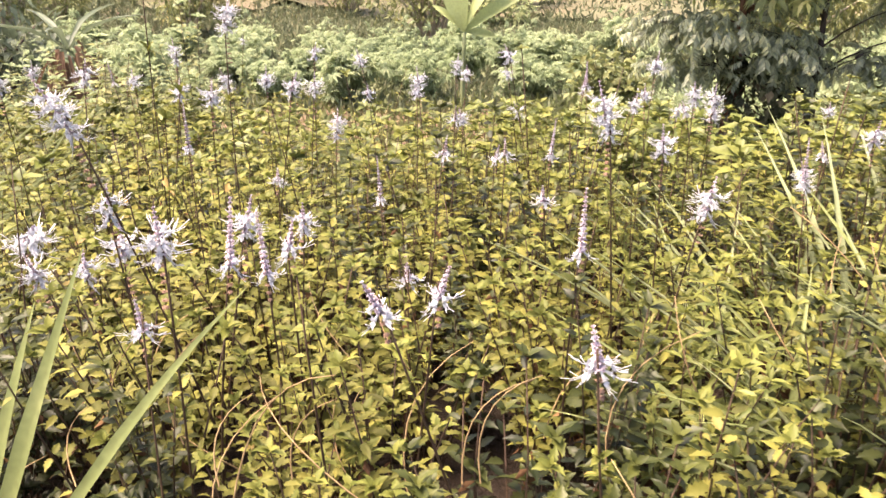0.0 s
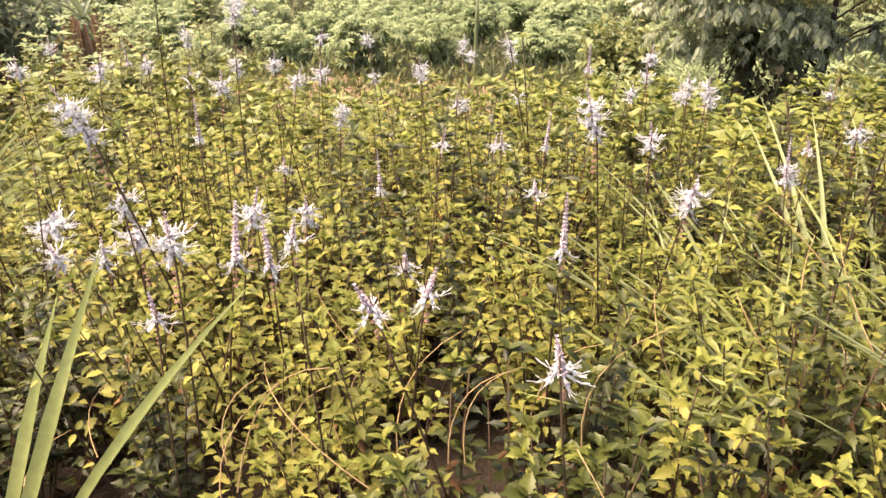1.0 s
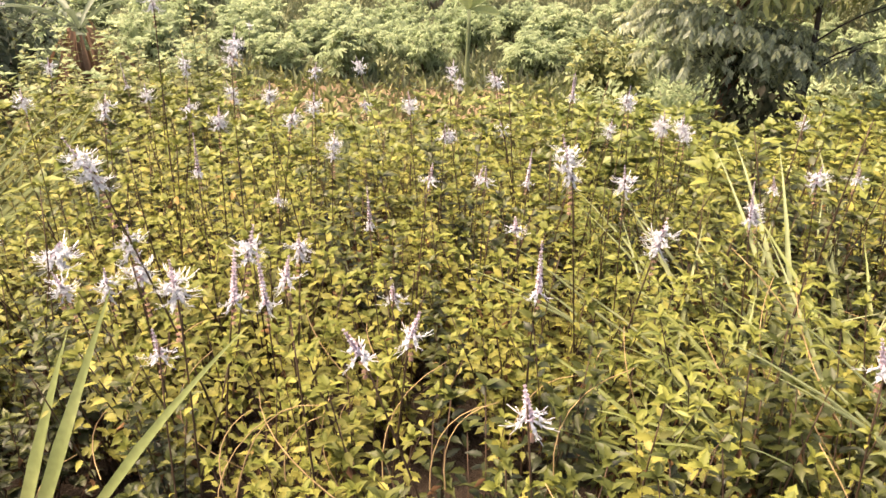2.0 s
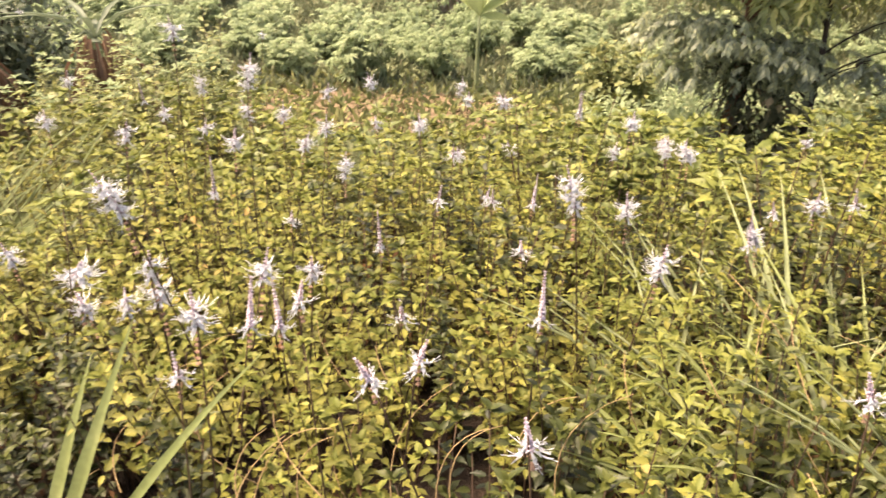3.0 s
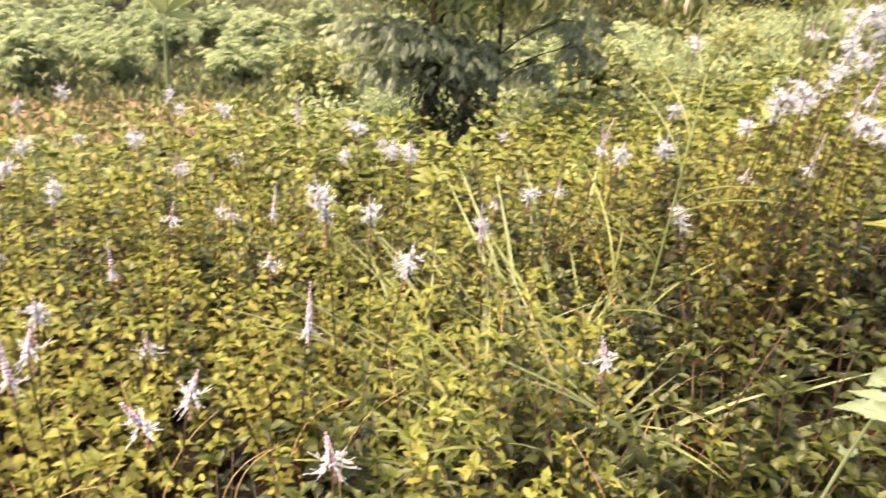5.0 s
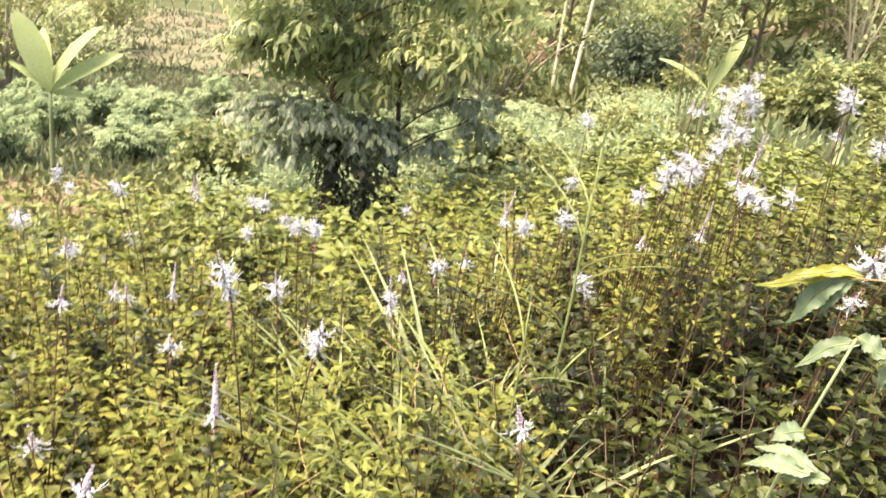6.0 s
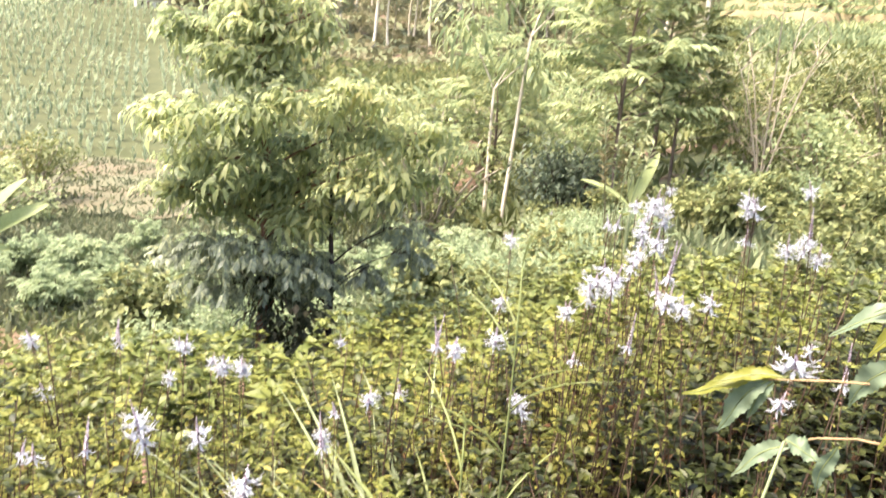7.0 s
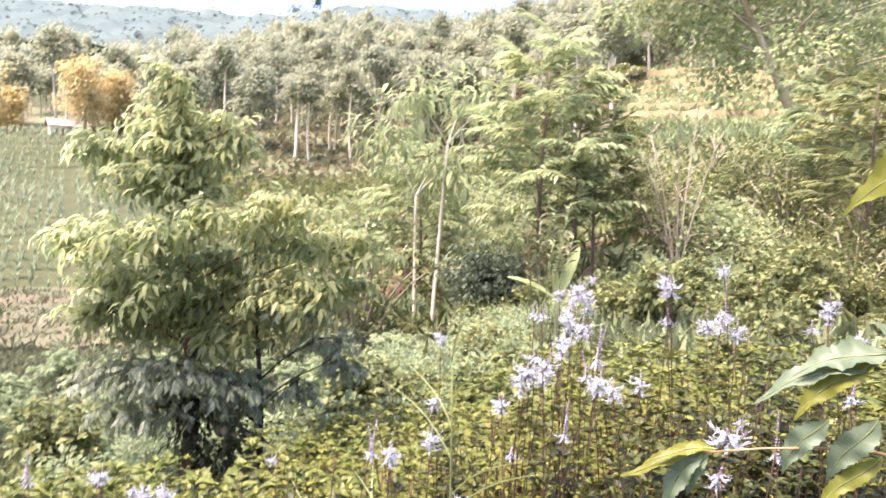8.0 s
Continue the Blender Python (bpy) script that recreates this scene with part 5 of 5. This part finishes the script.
def low_growth(name, label, n, d0, d1, a0, a1, length, mat, width=0.25, lean=0.6):
    """Grass and weeds too fine to count."""
    hp = Heap()
    d, a = np.sqrt(uni(d0 * d0, d1 * d1, n)), np.radians(uni(a0, a1, n))
    x, y = CX + d * np.sin(a), CY + d * np.cos(a)
    P = np.stack([x, y, ground_z(x, y) - 0.02], 1)
    D = rand_dirs(n, 0.2, 0.9) * [lean, lean, 1]
    hp.spread(NARROW, basis(D, rand_dirs(n) + [0, 0, 0.4], length * uni(0.5, 1.2, n), width * 3), P)
    ob = new(name, hp.mesh(name, mat))
    tagged(ob, label, "grass", kind="stuff")


def bare_patch():
    """A worn patch of red-brown soil beyond the bed, with a ragged edge."""
    az, n_r = np.linspace(-20, 5, 60), 12
    edge = 0.35 * np.sin(az * 0.9) + 0.2 * np.sin(az * 2.3 + 1)
    taper = np.clip(np.minimum(az + 20, 5 - az) / 4, 0, 1)
    V, T = [], []
    for i, a in enumerate(az):
        lo, hi = 7.3 - (1.1 + 0.5 * edge[i]) * taper[i], 7.3 + (1.2 + edge[i]) * taper[i]
        for k in range(n_r):
            d = lo + (hi - lo) * k / (n_r - 1)
            x, y = CX + d * math.sin(radians(a)), CY + d * math.cos(radians(a))
            V.append((x, y, float(ground_z(x, y)) + 0.03 + 0.015 * math.sin(x * 9) * math.sin(y * 7)))
    for i in range(len(az) - 1):
        for k in range(n_r - 1):
            p = i * n_r + k
            T += [(p, p + n_r, p + n_r + 1), (p, p + n_r + 1, p + 1)]
    tagged(new("bare_patch", make_mesh("bare_patch", V, T, PATCH)), "bare reddish-brown soil beyond the herb bed", "soil", kind="structure")


bare_patch()


def fallow():
    """A strip of fallow reddish-tan earth below the corn."""
    az, ds = np.linspace(-26, 19, 60), np.linspace(20.5, 36, 24)
    A, D = np.meshgrid(az, ds, indexing="ij")
    D = D + 1.2 * np.sin(A * 0.4) * (D < 28) + 0.5 * np.sin(A * 1.7)
    X, Y = CX + D * np.sin(np.radians(A)), CY + D * np.cos(np.radians(A))
    V = np.stack([X, Y, ground_z(X, Y) + 0.1 + 0.06 * np.sin(X * 3) * np.sin(Y * 2)], 2).reshape(-1, 3)
    T = []
    for i in range(59):
        for k in range(23):
            p = i * 24 + k
            T += [(p, p + 24, p + 25), (p, p + 25, p + 1)]
    mat = rough_mat("fallow_earth", [(0.3, (0.075, 0.084, 0.044)), (0.5, (0.094, 0.09, 0.05)), (0.7, (0.115, 0.086, 0.053))], 0.35, 0.95, 0.5)
    tagged(new("fallow_strip", make_mesh("fallow_strip", V, T, mat)), "fallow reddish-tan earth below the cornfield", "field", kind="structure")


fallow()
low_growth("meadow_grass", "low pale green grass at the bed's far edge", 15000, 3.9, 6.3, -48, 24, 0.24, PALE_GRASS)
low_growth("dry_weeds", "brown dried weeds on the bare patch", 1800, 6.4, 8.6, -26, 6, 0.14, STRAW, 0.2)
low_growth("patch_weeds", "scattered green weeds on the bare patch", 4000, 5.4, 9.2, -34, 9, 0.17, SHRUB_LEAF, 0.4)
low_growth("valley_grass", "rough pale grass on the valley floor", 42000, 8.2, 21, -42, 34, 0.2, VALLEY_GRASS, 0.22)
low_growth("fallow_weeds", "thin weeds on the fallow strip", 24000, 20, 36, -42, 34, 0.3, VALLEY_GRASS, 0.22)
low_growth("path_grass", "short trodden grass along the path beside the bed", 16000, 0.9, 6.0, 92, 268, 0.09, SHRUB_LEAF, 0.25)
low_growth("edge_grass", "tangled yellow-green grass beyond the bed", 12000, 4.6, 10, 24, 80, 0.42, PALE_GRASS, 0.22)
low_growth("slope_bushes", "low bushes across the middle slope", 16000, 24, 66, 19, 46, 0.7, SHRUB_LEAF, 0.8)
low_growth("slope_grass", "yellowish grass on the upper slope", 12000, 10, 50, 34, 80, 0.5, SHRUB_LEAF, 0.25)


low_growth("terrace_grass", "yellow-green grass below the hill terraces", 9000, 36, 72, 50, 64, 0.6, FEATHER_LEAF, 0.35)


def broad_leaf(foot, tip, width, mat, parent, droop=0.2, name="leaf"):
    """One toothed, wavy broad leaf from its foot to its tip, with a raised midrib fold."""
    foot, tip = np.array(foot, float), np.array(tip, float)
    d = tip - foot
    ln = np.linalg.norm(d)
    rows = np.linspace(0, 0.96, 22)
    w = 0.78 * width / ln * np.sin(np.clip(rows * 1.02, 0, 1) ** 0.75 * np.pi) * (1 + 0.2 * (np.arange(22) % 2))
    LV, LT = blade(rows, np.maximum(w, 0.02), 0.35, droop)
    wave = 0.35 * width / ln * np.sin(LV[:, 1] * 17 + 40 * foot[0]) * np.abs(LV[:, 0]) / (width / ln)
    LV = LV + np.stack([0.05 * np.sin(LV[:, 1] * 5 + 9 * tip[1]), 0 * wave, wave], 1)
    tpl = LV, LT
    hp = Heap()
    hp.spread(tpl, basis(d, (-0.4, -0.5, 0.8), ln), [foot])
    leaf = part(name, hp, mat, parent)
    rib = Heap()
    R = basis(d, (-0.4, -0.5, 0.8), ln)[0]
    s = np.linspace(0, 0.98, 8)
    rib.tube(foot + np.stack([0.05 * np.sin(s * 5 + 9 * tip[1]), s, 0.004 - droop * s * s], 1) @ R.T, np.linspace(.0016, .0005, 8), 4)
    part("midrib", rib, BLADE, leaf, "pale raised midrib")
    return leaf


def broad_shrub():
    """A broad-leaved sapling whose twigs reach out over the herbs."""
    ob = new("broad_leaved_sapling")
    st = Heap()
    gz = float(ground_z(1.46, .3))
    stem = [(1.46, .3, gz - .05), (1.45, .31, .3), (1.43, .33, .8), (1.42, .33, 1.2), (1.36, .26, 1.5)]
    st.tube(stem, [.014, .012, .010, .008, .004], 7)
    for pts in (((1.43, .33, .95), (1.33, .43, 1.0), (1.19, .635, .968)), ((1.43, .33, 1.05), (1.36, .38, 1.14), (1.30, .43, 1.147)), ((1.43, .33, .82), (1.3, .47, .9), (1.2, .6, .865)), ((1.42, .33, 1.2), (1.25, .27, 1.4), (1.06, .25, 1.455))):
        st.tube(stem_curve(np.array(pts[0]), np.array(pts[2]), np.array(pts[1]) - (np.array(pts[0]) + pts[2]) / 2, 7), np.linspace(.0036, .0016, 7), 5)
    part("stem", st, DRY_STEM, ob, "thin straw-brown woody stem and twigs")
    Y, G = YOUNG_BIG, BIG_LEAF
    lower = (((1.20, .625, .972), (1.105, .745, .93), .018, Y, .15), ((1.205, .62, .975), (1.13, .70, .96), .014, Y, .1), ((1.19, .635, .966), (1.148, .70, .86), .024, G, .1),
                           ((1.195, .63, .966), (1.175, .66, .89), .016, G, .1), ((1.31, .42, 1.15), (1.225, .58, 1.08), .026, G, .15), ((1.32, .41, 1.165), (1.24, .52, 1.13), .030, G, .2),
                           ((1.30, .43, 1.147), (1.245, .52, 1.045), .022, Y, .1), ((1.28, .48, 1.05), (1.245, .54, .95), .024, G, .25), ((1.31, .42, 1.06), (1.275, .475, .945), .026, G, .2))
    upper = (((1.33, .42, 1.0), (1.26, .48, .90), .018, Y, .1), ((1.21, .59, .868), (1.15, .66, .80), .018, G, .2), ((1.25, .54, .88), (1.24, .55, .79), .016, G, .1),
                           ((1.36, .37, 1.14), (1.29, .40, 1.22), .026, G, .3), ((1.07, .245, 1.475), (1.003, .352, 1.385), .030, Y, .3), ((1.09, .25, 1.45), (1.05, .30, 1.36), .018, G, .2),
                           ((1.38, .34, .95), (1.30, .42, .83), .028, G, .2), ((1.36, .36, .88), (1.28, .44, .80), .024, G, .2))
    for f, t, w, m, dr in lower + upper:
        broad_leaf(f, t, w, m, ob, dr)
    tagged(ob, "broad-leaved sapling with toothed pale green leaves beside the herbs", "sapling")
    vine = new("trailing_vine")
    sv = Heap()
    p0, p1 = np.array([1.02, .52, float(ground_z(1.02, .52)) - .03]), np.array([1.1, .535, .92])
    pts = stem_curve(p0, p1, (-.06, .02, 0), 8)
    sv.tube(pts, np.linspace(.0048, .0024, 8), 5)
    part("stem", sv, PALE_GRASS, vine)
    for k in range(8):
        p = pts[2 + k % 6]
        a = k * 2.2 + 0.5
        broad_leaf(p, p + np.array([np.cos(a) * .055, np.sin(a) * .055, -.01]), .02, G, vine, .2)
    broad_leaf((1.01, .48, .735), (.95, .55, .72), .017, G, vine, .2)
    broad_leaf((1.02, .475, .74), (.985, .565, .735), .015, G, vine, .15)
    broad_leaf((1.03, .46, .735), (1.0, .52, .70), .016, G, vine, .1)
    tagged(vine, "pale-stemmed trailing plant with roundish green leaves", "vine")


broad_shrub()


def dry_stalk(ln):
    ob = new("dry_stalk", None)
    hp = Heap()
    hp.tube(stem_curve(np.array([0, 0, 0.0]), np.array([ln, 0, 0.12 * ln]), (0, 0.16 * ln, 0.14 * ln), 8), np.linspace(.0017, .0008, 8), 5)
    me = hp.mesh("dry_stalk", DRY_STEM)
    bpy.data.objects.remove(ob)
    return new("dry_stalk", me)


sticks = [dry_stalk(0.22), dry_stalk(0.16), dry_stalk(0.28), dry_stalk(0.34)]
STICK_SPOTS = [(.10, 1.0, 25), (.12, .86, 8), (-.3, .85, 70), (.33, 1.02, 30), (-.45, 1.1, 60), (-.33, .95, 75), (-.15, 1.4, 130), (.9, 1.1, 100)] + [(uni(-.8, 1.3), uni(.72, 1.5), uni(0, 180)) for _ in range(30)]
for i, (x, y, a) in enumerate(STICK_SPOTS):
    m = pose(x, y, float(ground_z(x, y)) + uni(.26, .42), 0, uni(-62, -5), a)
    st = sticks[i] if i < 4 else copy_thing(sticks[i % 4], m)
    st.matrix_basis = m
    tagged(st, "fallen straw-coloured dry stalk lying across the herbs", "stalk", "dry stalks")


def dry_banana(x, y):
    """An old banana stool hung with withered leaves."""
    ob = new("withered_banana")
    hp = Heap()
    for k in range(4):
        a = k * 1.7
        b = np.array([np.cos(a) * .25, np.sin(a) * .25, -.05])
        hp.tube([b, b + [.02, 0, .8], b + [.05, .03, 1.5]], [.055, .05, .03], 8)
        part("stem", hp, DRY_LEAF, ob)
        hp = Heap()
    tpl = blade((0, .2, .45, .7, .9), (.02, .03, .05, .035, .015), .9, .6)
    for k in range(40):
        lf = Heap()
        a = k * 2.4
        lf.spread(tpl, basis((np.cos(a), np.sin(a), uni(-2.2, -.6)), (np.cos(a), np.sin(a), 1), uni(.8, 1.3)), [[np.cos(a) * .2, np.sin(a) * .2, uni(.9, 1.6)]])
        part("withered_leaf", lf, DRY_LEAF, ob)
    for k in range(5):
        lf = Heap()
        a = k * 1.3
        lf.spread(tpl, basis((np.cos(a), np.sin(a), 1.2), (-np.cos(a), -np.sin(a), 1), 1.1), [[0, 0, 1.45]])
        part("leaf", lf, DARK_BUSH, ob)
    ob.location = (x, y, float(ground_z(x, y)))
    tagged(ob, "old banana stool hung with withered brown leaves", "banana plant")
    return ob


wb = dry_banana(-3.7, 5.1)
wb.scale = (0.55, 0.55, 0.6)
copy_thing(wb, pose(-2.95, 5.6, float(ground_z(-2.95, 5.6)), 0, 0, 140))
copy_thing(wb, pose(-4.3, 5.0, float(ground_z(-4.3, 5.0)), 0, 0, 70))
scatter([leafy_shrub("dark_bush", 1.5, 0.9, 2600, 0.12, DARK_BUSH, OVATE_LOW, 12, DARK_BARK)], [(9.3, 10.5), (-4.2, 6.0)], "dense dark green bush", "bush", "dark bushes", 0.9, 1.2)


def plume_grass(x, y):
    ob = new("plume_grass")
    for k in range(14):
        hp = Heap()
        a = k * 2.4
        e = np.array([np.cos(a) * uni(.1, .4), np.sin(a) * uni(.1, .4), uni(1.4, 2.0)])
        hp.tube(stem_curve(np.array([0, 0, -.03]), e, (0, 0, .1), 6), np.linspace(.008, .004, 6), 4)
        hp.spread(NARROW, basis(rand_dirs(14, .3, .9), (0, 0, 1), .12), e - np.outer(np.linspace(0, .3, 14), e / np.linalg.norm(e)))
        part("plume_stalk", hp, PALE_GRASS if k % 3 else STRAW, ob)
    ob.location = (x, y, float(ground_z(x, y)))
    tagged(ob, "clump of tall straw-brown plume grass", "grass")


plume_grass(6.0, 5.9)


def ivy_post(x, y):
    """The creeper that hides the foot of the young tree."""
    ob = new("creeper")
    hp, st = Heap(), Heap()
    n = 640
    a, z = uni(0, 6.28, n), uni(0.02, 1.0, n)
    r = 0.06 + 0.05 * np.sin(z * 9 + 2 * np.sin(a)) + 0.09 * np.sin(a * 2 + z * 4) * z + uni(-.03, .16, n)
    P = np.stack([np.cos(a) * r, np.sin(a) * r, z], 1)
    hp.spread(OVATE_LOW, basis(np.stack([np.cos(a), np.sin(a), uni(-1.6, -.4, n)], 1), np.stack([np.cos(a), np.sin(a), 0 * a + .5], 1), uni(.04, .095, n)), P)
    s = np.linspace(0, 1, 8)
    st.tube(np.stack([.07 * np.cos(s * 12), .07 * np.sin(s * 12), s * .9 - .05], 1), np.linspace(.012, .006, 8), 5)
    part("stem", st, BARK, ob)
    tagged(part("foliage", hp, CREEPER, ob), kind="stuff")
    ob.location = (x, y, float(ground_z(x, y)))
    tagged(ob, "dark creeper wound round the young tree's trunk", "creeper", "creepers")


ivy_post(2.03, 5.58)
ivy_post(2.24, 5.4)
bpy.data.objects["creeper.001"].scale = (1.3, 1.3, 0.85)


def earth_bank(x, y, rx, ry, h):
    bm = bmesh.new()
    bmesh.ops.create_icosphere(bm, subdivisions=4, radius=1.0)
    for v in bm.verts:
        q = 1 + 0.2 * noise.noise(v.co * 1.7) + 0.07 * noise.noise(v.co * 5) + 0.05 * noise.noise(v.co * 13)
        v.co = Vector((v.co.x * rx * q, v.co.y * ry * q, v.co.z * h * q))
    me = bpy.data.meshes.new("earth_bank")
    bm.to_mesh(me)
    bm.free()
    me.materials.append(EARTH)
    for p in me.polygons:
        p.use_smooth = True
    ob = new("earth_bank", me)
    ob.location = (x, y, float(ground_z(x, y)))
    tagged(ob, "bare reddish earth bank among the bushes", "earth bank", "earth banks")


earth_bank(9.5, 14.0, 0.62, 0.55, 1.55)
scatter([leafy_shrub("low_bush", 0.85, 0.5, 1500, 0.08, PALE_SHRUB, OVATE_LOW, 9, HERB_STEM)], [(8.45, 13.2), (8.9, 13.1), (8.05, 13.3), (9.3, 13.0)],
        "low yellow-green bush before the earth bank", "bush", "low bushes at the bank", 0.85, 1.05)
# dark bushes added to stand in for under-canopy shade above the bank
scatter([leafy_shrub("dark_bush", 1.3, 0.6, 1500, 0.1, DARK_BUSH, OVATE_LOW, 9, DARK_BARK)], [(9.9, 14.9), (9.2, 15.1)],
        "dark bush added behind the earth bank for the shade under the canopy", "bush", "dark bushes", 1.3, 1.5)


def terraces():
    """Straw-coloured terrace steps on the right-hand hill."""
    ob = new("hill_terrace")
    a = radians(57.5)
    out, side = np.array([math.sin(a), math.cos(a)]), np.array([math.cos(a), -math.sin(a)])
    for k in range(7):
        d = 52 + k * 2.6
        hp, top = Heap(), Heap()
        s = np.linspace(-6.5, 6.5, 27)
        wob = 0.5 * np.sin(s * 0.5 + k) + 0.2 * np.sin(s * 1.7 + k * 2)
        c = np.array([CX, CY]) + out * d
        P = c[None] + side[None] * s[:, None] + out[None] * wob[:, None]
        B = P + out[None] * 3.0
        z0 = float(ground_z(*(c - out * 1.5))) - 0.3
        z1 = float(ground_z(*c)) + 0.75 + 0.28 * k
        V = np.concatenate([np.c_[P, 0 * s + z0], np.c_[P + out * 0.25, z1 + 0.06 * np.sin(s * 3)], np.c_[B, 0 * s + z1], np.c_[B, 0 * s + z0]])
        T = []
        n = len(s)
        for r in range(3):
            for i in range(n - 1):
                p = r * n + i
                T += [(p, p + 1, p + n + 1), (p, p + n + 1, p + n)]
        hp.add(V, T)
        step = part("terrace_step", hp, TERRACE, ob)
        gn = 520
        gs, gd = uni(-6.4, 6.4, gn), uni(0.3, 2.9, gn)
        G2 = c[None] + side[None] * gs[:, None] + out[None] * gd[:, None]
        top.spread(NARROW, basis(rand_dirs(gn, .3, .9), rand_dirs(gn) + [0, 0, .4], uni(.4, .8, gn), 1.2), np.c_[G2, 0 * gs + z1 - .05])
        tagged(part("stubble", top, FEATHER_LEAF, step), kind="stuff")
    tagged(ob, "straw-coloured farm terraces stepped up the hillside", "terrace")


terraces()


def house(x, y):
    ob = new("farmhouse")
    z = float(ground_z(x, y))
    def box(name, lo, hi, mat, parent):
        bm = bmesh.new()
        bmesh.ops.create_cube(bm, size=1.0)
        for v in bm.verts:
            v.co = Vector([(l + h) / 2 + c * (h - l) for l, h, c in zip(lo, hi, v.co)])
        bmesh.ops.bevel(bm, geom=bm.edges[:], offset=0.03, segments=1, affect="EDGES")
        me = bpy.data.meshes.new(name)
        bm.to_mesh(me)
        bm.free()
        me.materials.append(mat)
        q = new(name, me)
        q.parent = parent
        return q
    wall = box("wall", (-2.5, -2, -0.5), (2.5, 2, 2.6), PLASTER, ob)
    box("door", (-0.5, -2.06, 0), (0.4, -1.98, 2.0), BARK, ob)
    for k in (-1.7, 1.2):
        box("window", (k, -2.06, 0.9), (k + 0.9, -1.98, 1.9), DARK_BARK, wall)
    hp = Heap()
    V = [(-3, -2.6, 2.45), (3, -2.6, 2.45), (3, 0, 3.9), (-3, 0, 3.9), (-3, 2.6, 2.45), (3, 2.6, 2.45)]
    V = V + [(a, b, c + .12) for a, b, c in V]
    T = [(0, 1, 2), (0, 2, 3), (3, 2, 5), (3, 5, 4), (6, 8, 7), (6, 9, 8), (9, 11, 8), (9, 10, 11), (0, 7, 1), (0, 6, 7), (4, 5, 11), (4, 11, 10), (0, 3, 9), (0, 9, 6), (3, 4, 10), (3, 10, 9), (1, 8, 2), (1, 7, 8), (2, 11, 5), (2, 8, 11)]
    hp.add(V, T)
    ob_roof = new("roof", hp.mesh("roof", ROOF, False))
    ob_roof.parent = ob
    ob.location = (x, y, z)
    tagged(ob, "small pale plastered farmhouse beyond the cornfield", "house")


house(15.2, 83.0)
bpy.data.objects["farmhouse"].scale = (0.5, 0.5, 0.5)
bpy.data.objects["farmhouse"].location.z -= 0.5
